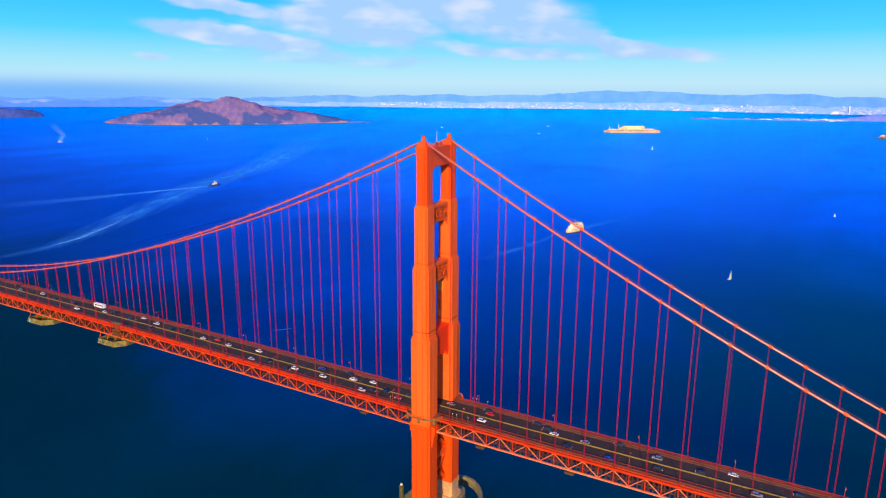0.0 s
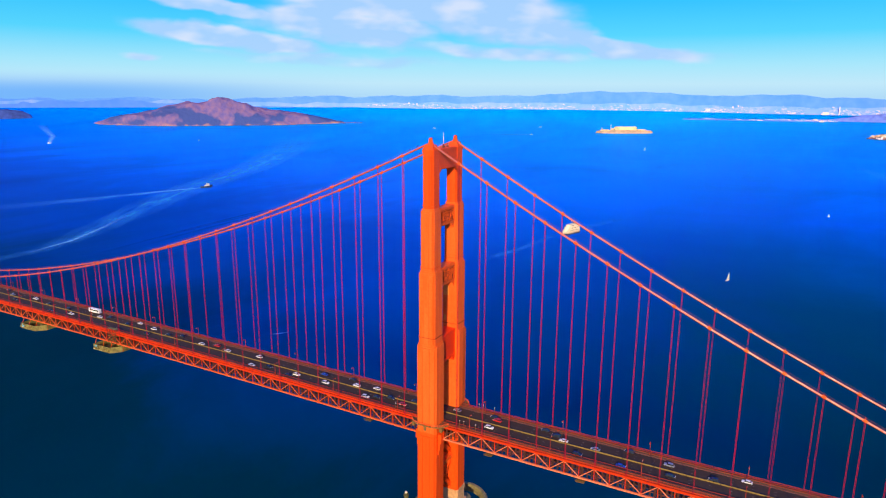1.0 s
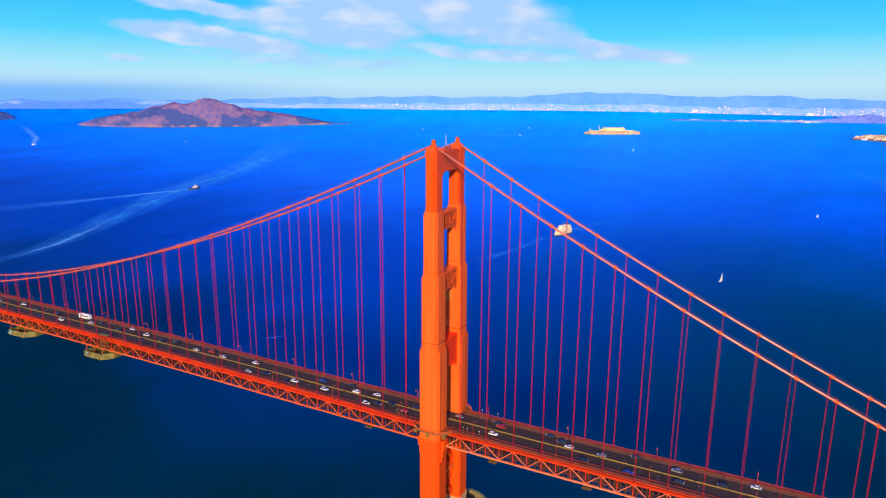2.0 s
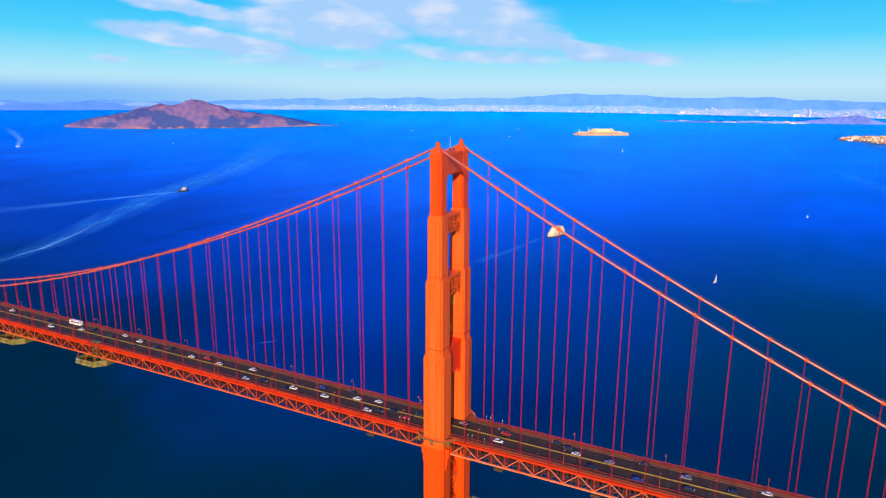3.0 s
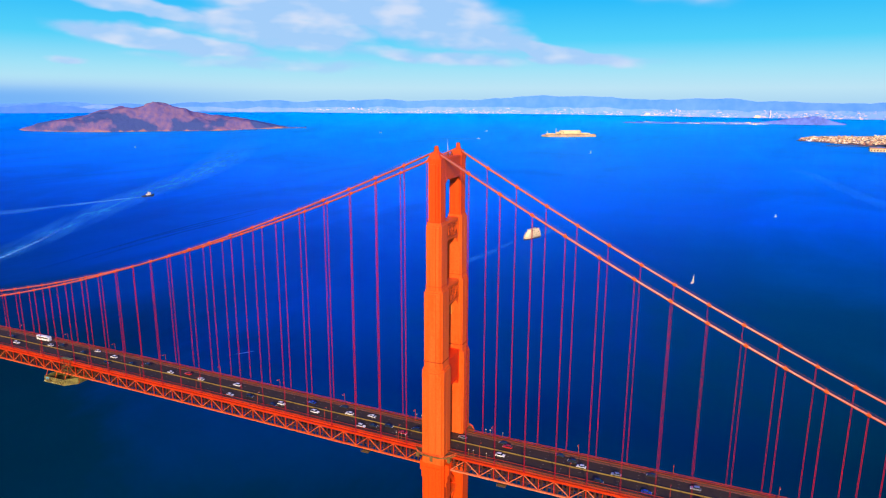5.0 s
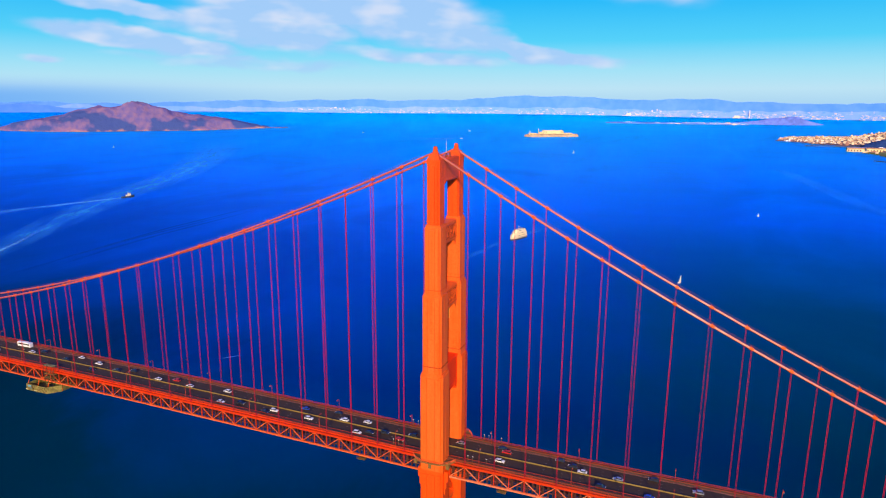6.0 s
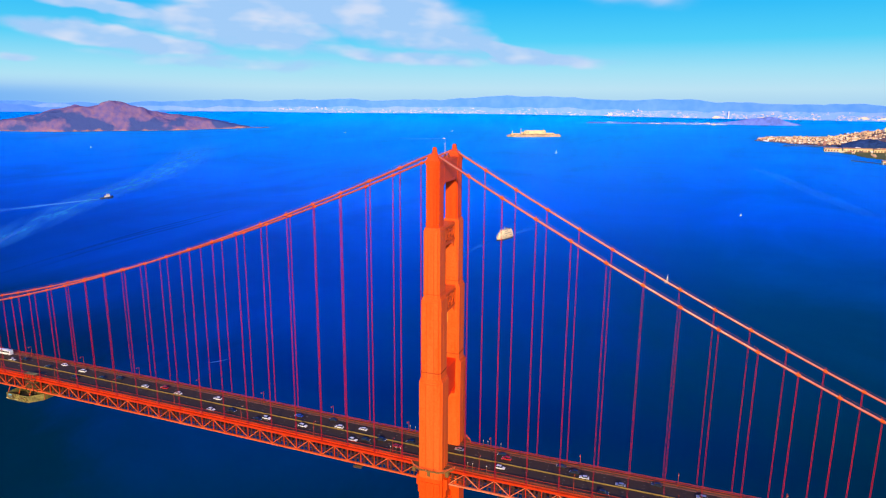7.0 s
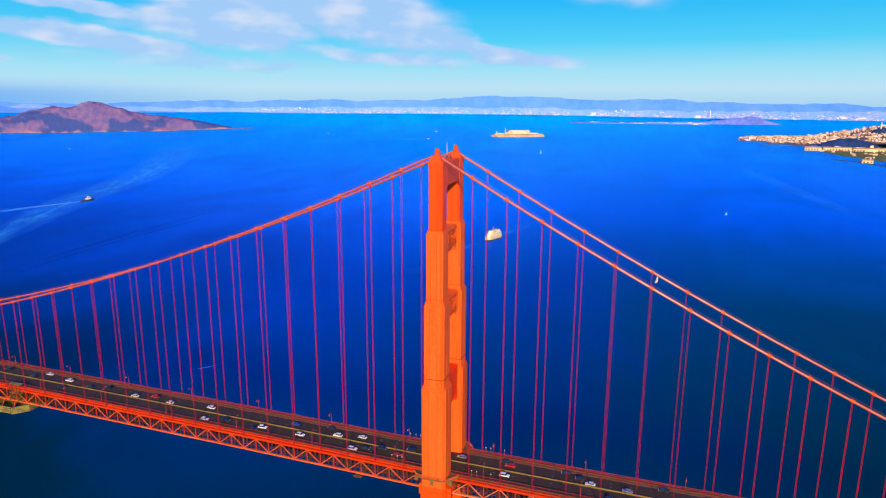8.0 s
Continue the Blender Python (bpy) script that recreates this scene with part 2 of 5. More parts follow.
def tones_by_piece(m, first, steps):
    """A fixed set of tones, dealt out building by building."""
    nt = m.node_tree
    g, r = nt.nodes.new("ShaderNodeNewGeometry"), nt.nodes.new("ShaderNodeValToRGB")
    r.color_ramp.interpolation = "CONSTANT"
    els = r.color_ramp.elements
    els[0].color = (*first, 1)
    els[1].position, els[1].color = steps[-1][0], (*steps[-1][1], 1)
    for p, c in steps[:-1]:
        els.new(p).color = (*c, 1)
    nt.links.new(g.outputs["Random Per Island"], r.inputs[0])
    nt.links.new(r.outputs[0], nt.nodes["Principled BSDF"].inputs["Base Color"])


# dark roofs, red-brown, tan, cream and white houses
tones_by_piece(TOWN, (0.14, 0.10, 0.10), ((0.17, (0.44, 0.20, 0.13)), (0.32, (0.62, 0.40, 0.22)), (0.55, (0.86, 0.62, 0.32)), (0.74, (0.98, 0.78, 0.44)), (0.88, (0.95, 0.90, 0.76))))
TREES = material("dark_tree_canopy", (0.022, 0.055, 0.16), 0.95, vary=0.4, big=0.02, small=0.08, bump=0.8, spec=0.1)
TURF = material("mown_turf", (0.15, 0.17, 0.05), 0.95, vary=0.3, big=0.01, small=0.05, spec=0.1)
# distance haze is painted into these far base colours as blue
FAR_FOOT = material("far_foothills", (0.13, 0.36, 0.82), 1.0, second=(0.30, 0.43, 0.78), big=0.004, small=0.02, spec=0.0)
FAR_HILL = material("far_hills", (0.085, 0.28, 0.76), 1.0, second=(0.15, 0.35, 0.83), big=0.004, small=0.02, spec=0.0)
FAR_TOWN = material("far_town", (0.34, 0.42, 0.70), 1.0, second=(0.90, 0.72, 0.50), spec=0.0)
# mostly haze-blue steps, a few plain house tones among them
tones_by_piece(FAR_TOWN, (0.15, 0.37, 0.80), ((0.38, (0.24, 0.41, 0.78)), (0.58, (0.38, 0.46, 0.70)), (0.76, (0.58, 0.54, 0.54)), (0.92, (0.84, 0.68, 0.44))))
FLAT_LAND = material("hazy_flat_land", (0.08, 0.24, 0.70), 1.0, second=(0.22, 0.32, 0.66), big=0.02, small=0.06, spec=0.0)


def water_material():
    m = bpy.data.materials.new("bay_water")
    m.use_nodes = True
    nt = m.node_tree
    N, L = nt.nodes.new, nt.links.new
    b = nt.nodes["Principled BSDF"]
    b.inputs["Roughness"].default_value, b.inputs["IOR"].default_value = 0.36, 1.33
    # mirror reflection is almost off; the colour ramps below stand in for it
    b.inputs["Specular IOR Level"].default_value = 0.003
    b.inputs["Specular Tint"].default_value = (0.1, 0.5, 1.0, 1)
    b.subsurface_method = "BURLEY"
    b.inputs["Subsurface Weight"].default_value = 1.0
    b.inputs["Subsurface Radius"].default_value = (1.0, 1.0, 1.0)
    b.inputs["Subsurface Scale"].default_value = 700.0
    g = N("ShaderNodeNewGeometry")
    mp = N("ShaderNodeMapping")
    mp.inputs["Scale"].default_value = (1.0, 0.45, 1.0)
    mp.inputs["Rotation"].default_value = (0, 0, radians(35))
    L(g.outputs["Position"], mp.inputs["Vector"])
    cur = N("ShaderNodeTexNoise")
    cur.inputs["Scale"].default_value, cur.inputs["Detail"].default_value, cur.inputs["Roughness"].default_value, cur.inputs["Distortion"].default_value = 0.0028, 7, 0.6, 0.8
    L(mp.outputs[0], cur.inputs["Vector"])
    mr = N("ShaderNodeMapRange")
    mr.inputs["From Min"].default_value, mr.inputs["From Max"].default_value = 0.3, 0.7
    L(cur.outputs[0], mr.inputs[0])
    # the sky's sheen, painted by distance: dark near the bridge, bright blue far out
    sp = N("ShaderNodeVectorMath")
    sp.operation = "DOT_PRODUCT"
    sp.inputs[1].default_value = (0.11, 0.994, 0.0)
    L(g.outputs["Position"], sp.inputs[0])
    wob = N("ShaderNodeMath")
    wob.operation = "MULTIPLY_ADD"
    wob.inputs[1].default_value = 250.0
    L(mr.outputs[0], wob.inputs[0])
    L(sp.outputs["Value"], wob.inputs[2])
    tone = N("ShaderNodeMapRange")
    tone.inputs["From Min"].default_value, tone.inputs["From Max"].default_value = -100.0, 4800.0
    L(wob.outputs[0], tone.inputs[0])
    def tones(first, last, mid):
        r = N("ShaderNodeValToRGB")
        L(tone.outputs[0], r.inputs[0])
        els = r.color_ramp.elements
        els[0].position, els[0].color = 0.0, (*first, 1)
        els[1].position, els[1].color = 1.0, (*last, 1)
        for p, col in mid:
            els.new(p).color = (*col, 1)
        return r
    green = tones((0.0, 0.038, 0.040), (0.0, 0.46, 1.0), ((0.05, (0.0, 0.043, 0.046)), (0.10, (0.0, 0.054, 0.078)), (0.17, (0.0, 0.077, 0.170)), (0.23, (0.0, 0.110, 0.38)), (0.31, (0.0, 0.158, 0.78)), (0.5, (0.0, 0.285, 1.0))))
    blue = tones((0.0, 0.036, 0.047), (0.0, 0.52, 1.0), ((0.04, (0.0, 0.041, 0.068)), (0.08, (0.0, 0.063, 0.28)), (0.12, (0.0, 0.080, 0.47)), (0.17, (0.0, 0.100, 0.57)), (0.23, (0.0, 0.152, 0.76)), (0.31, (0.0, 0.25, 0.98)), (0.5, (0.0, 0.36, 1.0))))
    # greener tones along the southern side, bluer ones to the north, with a ragged front between
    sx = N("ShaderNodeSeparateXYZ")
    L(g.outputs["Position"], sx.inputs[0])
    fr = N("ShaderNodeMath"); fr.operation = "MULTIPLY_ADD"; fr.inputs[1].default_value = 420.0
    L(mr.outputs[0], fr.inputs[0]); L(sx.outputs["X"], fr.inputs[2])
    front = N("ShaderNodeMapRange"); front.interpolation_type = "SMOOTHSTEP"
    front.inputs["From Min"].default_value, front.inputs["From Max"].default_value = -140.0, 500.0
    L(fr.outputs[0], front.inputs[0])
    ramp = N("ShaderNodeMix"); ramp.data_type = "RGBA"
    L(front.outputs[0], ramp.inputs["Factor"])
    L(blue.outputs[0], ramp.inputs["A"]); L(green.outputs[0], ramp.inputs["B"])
    mul = N("ShaderNodeMix")
    mul.data_type, mul.blend_type = "RGBA", "MULTIPLY"
    mul.inputs["Factor"].default_value = 1.0
    shade = N("ShaderNodeMapRange")
    shade.inputs["To Min"].default_value, shade.inputs["To Max"].default_value = 0.86, 1.10
    mp2 = N("ShaderNodeMapping")
    mp2.inputs["Scale"].default_value = (0.22, 1.0, 1.0)
    mp2.inputs["Rotation"].default_value = (0, 0, radians(-12))
    L(g.outputs["Position"], mp2.inputs["Vector"])
    slick = N("ShaderNodeTexNoise")
    slick.inputs["Scale"].default_value, slick.inputs["Detail"].default_value, slick.inputs["Roughness"].default_value = 0.011, 8, 0.65
    L(mp2.outputs[0], slick.inputs["Vector"])
    sl = N("ShaderNodeMath"); sl.operation = "MULTIPLY_ADD"; sl.inputs[1].default_value, sl.inputs[2].default_value = 0.8, -0.4
    L(slick.outputs[0], sl.inputs[0])
    both = N("ShaderNodeMath"); both.operation = "ADD"
    L(mr.outputs[0], both.inputs[0]); L(sl.outputs[0], both.inputs[1])
    L(both.outputs[0], shade.inputs[0])
    L(ramp.outputs["Result"], mul.inputs["A"])
    L(shade.outputs[0], mul.inputs["B"])
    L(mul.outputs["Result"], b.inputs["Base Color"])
    waves = []
    for scale, dist, strength in ((0.35, 0.5, 0.16), (0.06, 1.6, 0.12)):
        w = N("ShaderNodeTexNoise")
        w.inputs["Scale"].default_value, w.inputs["Detail"].default_value = scale, 5
        L(mp.outputs[0], w.inputs["Vector"])
        bp = N("ShaderNodeBump")
        bp.inputs["Strength"].default_value, bp.inputs["Distance"].default_value = strength, dist
        L(w.outputs[0], bp.inputs["Height"])
        if waves:
            L(waves[-1].outputs[0], bp.inputs["Normal"])
        waves.append(bp)
    L(waves[-1].outputs[0], b.inputs["Normal"])
    return m


def foam_material(strength, scale, colour, along=0.0, stretch=1.0, low=0.28, high=0.74):
    m = bpy.data.materials.new("wake_foam")
    m.use_nodes = True
    nt = m.node_tree
    N, L = nt.nodes.new, nt.links.new
    out = nt.nodes["Material Output"]
    b = nt.nodes["Principled BSDF"]
    b.inputs["Base Color"].default_value = (*colour, 1)
    b.inputs["Roughness"].default_value = 0.8
    b.inputs["Specular IOR Level"].default_value = 0.05
    g = N("ShaderNodeNewGeometry")
    n = N("ShaderNodeTexNoise")
    n.inputs["Scale"].default_value, n.inputs["Detail"].default_value, n.inputs["Roughness"].default_value = scale, 6, 0.7
    turn = N("ShaderNodeMapping")
    turn.vector_type = "TEXTURE"
    turn.inputs["Rotation"].default_value, turn.inputs["Scale"].default_value = (0, 0, radians(along)), (stretch, 1, 1)
    L(g.outputs["Position"], turn.inputs["Vector"])
    L(turn.outputs[0], n.inputs["Vector"])
    uv = N("ShaderNodeUVMap")
    sp = N("ShaderNodeSeparateXYZ")
    L(uv.outputs[0], sp.inputs[0])
    # u runs along the wake (fades out), v across it (soft sides)
    mul = N("ShaderNodeMath"); mul.operation = "MULTIPLY"
    L(sp.outputs["X"], mul.inputs[0]); L(sp.outputs["Y"], mul.inputs[1])
    mr = N("ShaderNodeMapRange")
    mr.inputs["From Min"].default_value, mr.inputs["From Max"].default_value = low, high
    L(n.outputs[0], mr.inputs[0])
    m2 = N("ShaderNodeMath"); m2.operation = "MULTIPLY"
    L(mul.outputs[0], m2.inputs[0]); L(mr.outputs[0], m2.inputs[1])
    m3 = N("ShaderNodeMath"); m3.operation = "MULTIPLY"; m3.inputs[1].default_value = strength; m3.use_clamp = True
    L(m2.outputs[0], m3.inputs[0])
    tr, ms = N("ShaderNodeBsdfTransparent"), N("ShaderNodeMixShader")
    L(m3.outputs[0], ms.inputs[0]); L(tr.outputs[0], ms.inputs[1]); L(b.outputs[0], ms.inputs[2])
    L(ms.outputs[0], out.inputs[0])
    return m


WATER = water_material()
FOAM_STREAK = foam_material(1.5, 0.06, (0.10, 0.56, 1.0), 74, 5.0, 0.34, 0.66)
FOAM, FOAM_SOFT = foam_material(1.8, 0.10, (0.28, 0.72, 1.0)), foam_material(1.0, 0.045, (0.06, 0.54, 1.0), 121, 5.0, 0.34, 0.70)


# ---- building helpers ----
def link(name, bm, mat, parent=None, label=""):
    me = bpy.data.meshes.new(name)
    bm.normal_update()
    bm.to_mesh(me)
    bm.free()
    me.materials.append(mat)
    ob = new(name, me)
    if parent:
        ob.parent = parent
    if label:
        ob["label"] = label
    return ob


def part(name, bm, mat, parent, label=""):
    return link(name, bm, mat, parent, label)


def thing(name, label, category, group="", at=None, kind=""):
    ob = tagged(new(name), label, category, group, kind)
    ob.empty_display_size = 0.5
    if at:
        ob.matrix_world = at
    return ob


def box(bm, x0, x1, y0, y1, z0, z1, bevel=0.0):
    vs = [bm.verts.new((x, y, z)) for z in (z0, z1) for x, y in ((x0, y0), (x1, y0), (x1, y1), (x0, y1))]
    for f in ((3, 2, 1, 0), (4, 5, 6, 7), (0, 1, 5, 4), (1, 2, 6, 5), (2, 3, 7, 6), (3, 0, 4, 7)):
        bm.faces.new([vs[i] for i in f])
    if bevel:
        es = list({e for v in vs for e in v.link_edges})
        bmesh.ops.bevel(bm, geom=es, offset=bevel, segments=1, affect="EDGES")
    return bm


def prism(bm, poly, z0, z1, grow=1.0, poly_top=None):
    top = poly_top or [(x * grow, y * grow) for x, y in poly]
    a = [bm.verts.new((x, y, z0)) for x, y in poly]
    b = [bm.verts.new((x, y, z1)) for x, y in top]
    n = len(poly)
    bm.faces.new(a[::-1])
    bm.faces.new(b)
    for i in range(n):
        bm.faces.new((a[i], a[(i + 1) % n], b[(i + 1) % n], b[i]))
    return bm


def beam(bm, a, b, w, h):
    """A straight bar of w x h from a to b, h standing as upright as it can."""
    a, b = Vector(a), Vector(b)
    d = (b - a).normalized()
    up = Vector((0, 0, 1)) if abs(d.z) < 0.95 else Vector((1, 0, 0))
    s = d.cross(up).normalized() * w / 2
    u = s.cross(d).normalized() * h / 2
    vs = [bm.verts.new(p + q) for p in (a, b) for q in (-s - u, s - u, s + u, -s + u)]
    for f in ((3, 2, 1, 0), (4, 5, 6, 7), (0, 1, 5, 4), (1, 2, 6, 5), (2, 3, 7, 6), (3, 0, 4, 7)):
        bm.faces.new([vs[i] for i in f])
    return bm


def tube(bm, pts, r, n=10, caps=True):
    rings = []
    for i, p in enumerate(pts):
        p = Vector(p)
        d = (Vector(pts[min(i + 1, len(pts) - 1)]) - Vector(pts[max(i - 1, 0)])).normalized()
        up = Vector((0, 0, 1)) if abs(d.z) < 0.95 else Vector((1, 0, 0))
        s = d.cross(up).normalized()
        u = s.cross(d)
        rr = r[i] if isinstance(r, (list, tuple)) else r
        rings.append([bm.verts.new(p + (s * math.cos(k * math.tau / n) + u * math.sin(k * math.tau / n)) * rr) for k in range(n)])
    for a, b in zip(rings, rings[1:]):
        for k in range(n):
            f = bm.faces.new((a[k], a[(k + 1) % n], b[(k + 1) % n], b[k]))
            f.smooth = True
    if caps:
        bm.faces.new(rings[0][::-1])
        bm.faces.new(rings[-1])
    return bm


# ---- the plan: tower at the origin, bridge along x, far shore along +y ----
HALF = 13.72                  # cable plane
STEP, FIRST = 15.24, 16.47    # suspender spacing, first suspender from the tower
NORTH, SOUTH = -860.0, 343.0


def road(x):
    return 74.5 - 0.012 * x if x > 0 else 74.5 + 8.0 * (1 - ((x + 640) / 640) ** 2)


def cable_z(x):
    return 227.6 - 0.585 * x + 0.00034 * x * x if x > 0 else 84.5 + 143.1 * ((x + 640) / 640) ** 2


EYE0 = Vector((131.0, -298.0, 250.0))


def far(p):
    """Places beyond 2.5 km drawn in along the line of sight, so that all stays within 4.8 km."""
    v = Vector(p) - EYE0
    d = v.length
    if d <= 2500:
        return Vector(p)
    return EYE0 + v * ((2500 + 2300 * (1 - math.exp(-(d - 2500) / 2300))) / d)


def far_map(bm):
    for v in bm.verts:
        v.co = far(v.co)
    return bm


# ---- water ----
def build_water():
    bm = bmesh.new()
    rad = [0.0] + [60 * 1.16 ** i for i in range(24)] + [1900 * 1.025 ** i for i in range(92)]
    n = 240
    rows = []
    for r in rad[1:]:
        rows.append([bm.verts.new(far((EYE0.x + r * math.sin(k * math.tau / n), EYE0.y + r * math.cos(k * math.tau / n), 0))) for k in range(n)])
    # the sheet runs on behind the far shore
    edge = rows[-1][0].co.z
    for r in (4950, 5200, 5600, 6200, 7200):
        rows.append([bm.verts.new((EYE0.x + r * math.sin(k * math.tau / n), EYE0.y + r * math.cos(k * math.tau / n), edge - 4)) for k in range(n)])
    c = bm.verts.new((EYE0.x, EYE0.y, 0))
    for k in range(n):
        bm.faces.new((c, rows[0][(k + 1) % n], rows[0][k]))
    for a, b in zip(rows, rows[1:]):
        for k in range(n):
            f = bm.faces.new((a[k], a[(k + 1) % n], b[(k + 1) % n], b[k]))
            f.smooth = True
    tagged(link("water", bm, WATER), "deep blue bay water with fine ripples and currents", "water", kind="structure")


build_water()


# ---- bridge tower ----
LEG = [(194.5, 224.0, 3.15, 3.2, 4.4), (161.7, 194.5, 4.0, 4.1, 4.9), (121.5, 161.7, 4.9, 4.6, 5.1), (70.0, 121.5, 5.95, 4.9, 5.2), (19.0, 70.0, 5.97, 4.92, 5.22)]   # z0, z1, half length, half width outwards, inwards
INNER = 3.2


def leg_poly(side, hx, ho, hi=INNER, n=0.40):
    """A leg's plan with corners stepped back twice; side -1 is the ocean side."""
    pts = []
    for sx, su in ((1, -1), (1, 1), (-1, 1), (-1, -1)):
        u = ho if su > 0 else hi
        stair = [(hx, u - 2 * n), (hx - n, u - 2 * n), (hx - n, u - n), (hx - 2 * n, u - n), (hx - 2 * n, u)]
        if sx * su < 0:
            stair = stair[::-1]
        pts += [(sx * x, su * v) for x, v in stair]
    pts = [(x, side * (HALF + v)) for x, v in pts]
    return pts if side > 0 else pts[::-1]


def build_tower():
    t = thing("bridge_tower", "tall orange steel bridge tower with stepped legs on a concrete pier", "bridge tower", at=pose(0.5, 0, 0))
    for side in (-1, 1):
        leg = None
        for i, (z0, z1, hx, ho, hi) in reversed(list(enumerate(LEG))):
            bm = bmesh.new()
            if i == 4:
                prism(bm, leg_poly(side, hx, ho, hi), z0, z1)
                leg = part("leg", bm, ORANGE_RED, t, "deeper red-orange lower shaft")
                continue
            prism(bm, leg_poly(side, hx, ho, hi), z0, z1 - 1.2)
            # stepped shoulder under the next, slimmer section
            prism(bm, leg_poly(side, hx - 0.4, ho - 0.3, hi - 0.15), z1 - 1.2, z1 + 0.003)
            part("leg_section", bm, ORANGE if i else ORANGE_RED, leg, "" if i else "deeper red-orange top section")
        # raised plates on the broad faces with narrow grooves between them
        for z0, z1, hx, ho, hi in LEG:
            coat = ORANGE_RED if z0 > 190 or z0 < 60 else ORANGE
            e, g = hx - 0.95, hx * 0.36
            for xa, xb, proud in ((-e, -g - 0.16, 0.30), (-g + 0.16, g - 0.16, 0.42), (g + 0.16, e, 0.30)):
                bm = bmesh.new()
                box(bm, xa, xb, *sorted((side * (HALF + ho), side * (HALF + ho + proud))), z0 + 0.3, z1 - 2.2)
                part("face_plate", bm, coat, leg)
            bm = bmesh.new()
            for sx in (-1, 1):
                box(bm, *sorted((sx * hx, sx * (hx + 0.07))), side * HALF - 0.5, side * HALF + 0.5, z0 + 0.3, z1 - 2.2)
            part("end_rib", bm, coat, leg)
        # belts
        for z, hx, ho, hi in ((125.3, 4.9, 4.6, 5.1), (163.6, 4.0, 4.1, 4.9), (196.0, 3.15, 3.2, 4.4)):
            bm = bmesh.new()
            prism(bm, leg_poly(side, hx + 0.16, ho + 0.46, hi + 0.10), z - 0.22, z + 0.22)
            part("belt", bm, BELT if z < 130 else ORANGE_RED, leg, "dark red-brown belt" if z < 130 else "")
        bm = bmesh.new()
        prism(bm, leg_poly(side, 3.35, 3.45, 4.6, 0.35), 222.6, 224.4)
        part("cornice", bm, ORANGE_RED, leg)
        bm = bmesh.new()
        base = [(-3.1, side * HALF - 3.2), (3.1, side * HALF - 3.2), (3.1, side * HALF + 3.2), (-3.1, side * HALF + 3.2)]
        topp = [(-1.9, side * HALF - 2.0), (1.9, side * HALF - 2.0), (1.9, side * HALF + 2.0), (-1.9, side * HALF + 2.0)]
        prism(bm, base, 224.4, 226.9, poly_top=topp)
        part("saddle_housing", bm, ORANGE_RED, leg)
        bm = bmesh.new()
        for r0, r1, z0, z1 in ((1.75, 1.3, 226.9, 227.8), (1.25, 1.0, 227.8, 229.6), (1.15, 0.6, 229.6, 230.3)):
            a = [(r0 * math.cos(math.tau * (k + .5) / 8), side * HALF + r0 * math.sin(math.tau * (k + .5) / 8)) for k in range(8)]
            b = [(r1 * math.cos(math.tau * (k + .5) / 8), side * HALF + r1 * math.sin(math.tau * (k + .5) / 8)) for k in range(8)]
            prism(bm, a, z0, z1, poly_top=b)
        part("finial", bm, ORANGE_RED, leg)
        # brackets below the deck on both ends of the leg
        for sx in (-1, 1):
            bm = bmesh.new()
            for i, (z0, z1, o) in enumerate(((57.0, 60.0, 0.5), (60.0, 64.0, 1.1), (64.0, 69.5, 1.9))):
                box(bm, *sorted((sx * 6.0, sx * (6.2 + o))), side * HALF - 2.6, side * HALF + 2.6, z0, z1 + 0.002 * i, 0.1)
            part("bracket", bm, ORANGE_RED, leg)
        # pedestal
        bm = bmesh.new()
        for z0, z1, hx, hy in ((8.0, 10.5, 7.2, 6.2), (10.5, 17.8, 6.1, 5.1), (17.8, 20.4, 6.4, 5.45)):
            prism(bm, [(-hx + 1, side * HALF - hy), (hx - 1, side * HALF - hy), (hx, side * HALF - hy + 1), (hx, side * HALF + hy - 1), (hx - 1, side * HALF + hy), (-hx + 1, side * HALF + hy), (-hx, side * HALF + hy - 1), (-hx, side * HALF - hy + 1)], z0, z1)
        part("pedestal", bm, CONCRETE, leg, "weathered tan concrete pedestal")
    # portal struts
    for z0, z1, hx, hi in ((212.4, 224.6, 3.0, 4.4), (182.2, 193.6, 2.2, 4.9), (149.4, 161.4, 2.8, 5.1), (105.5, 123.0, 3.5, 5.2)):
        bm = bmesh.new()
        w = HALF - hi + 0.02
        box(bm, -hx, hx, -w, w, z0 + 1.6, z1)
        coat = ORANGE_RED if z0 > 200 else VIVID if z0 < 130 else ORANGE
        strut = part("strut", bm, coat, t)
        for s in (-1, 1):
            bm = bmesh.new()
            q = 0.45 if z0 > 200 else 0.8
            for i in range(4):            # stepped haunches under the strut
                box(bm, -hx + 0.06 * (i + 1), hx - 0.06 * (i + 1), *sorted((s * w, s * (w - q * (4 - i)))), z0 + 1.6 - q * (i + 1), z0 + 1.6 - q * i)
            part("haunch", bm, coat, strut)
        for s in (-1, 1):
            for y0, y1, za, zb in ((-w + 0.4, w - 0.4, z1 - 1.1, z1 - 0.3), (-w + 0.4, w - 0.4, z0 + 1.9, z0 + 2.7)):
                bm = bmesh.new()
                box(bm, *sorted((s * hx, s * (hx + 0.35))), y0, y1, za, zb)
                part("moulding", bm, coat, strut)
            if z0 > 200 or z0 < 130:
                continue
            # carved panel: a dark ground, two nested raised frames and broken flutes of uneven depth inside
            ya, yb, za, zb = -w + 0.8, w - 0.8, z0 + 2.9, z1 - 1.3
            bm = bmesh.new()
            box(bm, *sorted((s * (hx - 0.01), s * (hx + 0.05))), ya, yb, za, zb)
            part("panel", bm, PANEL_DARK, strut, "red-brown carved panel")
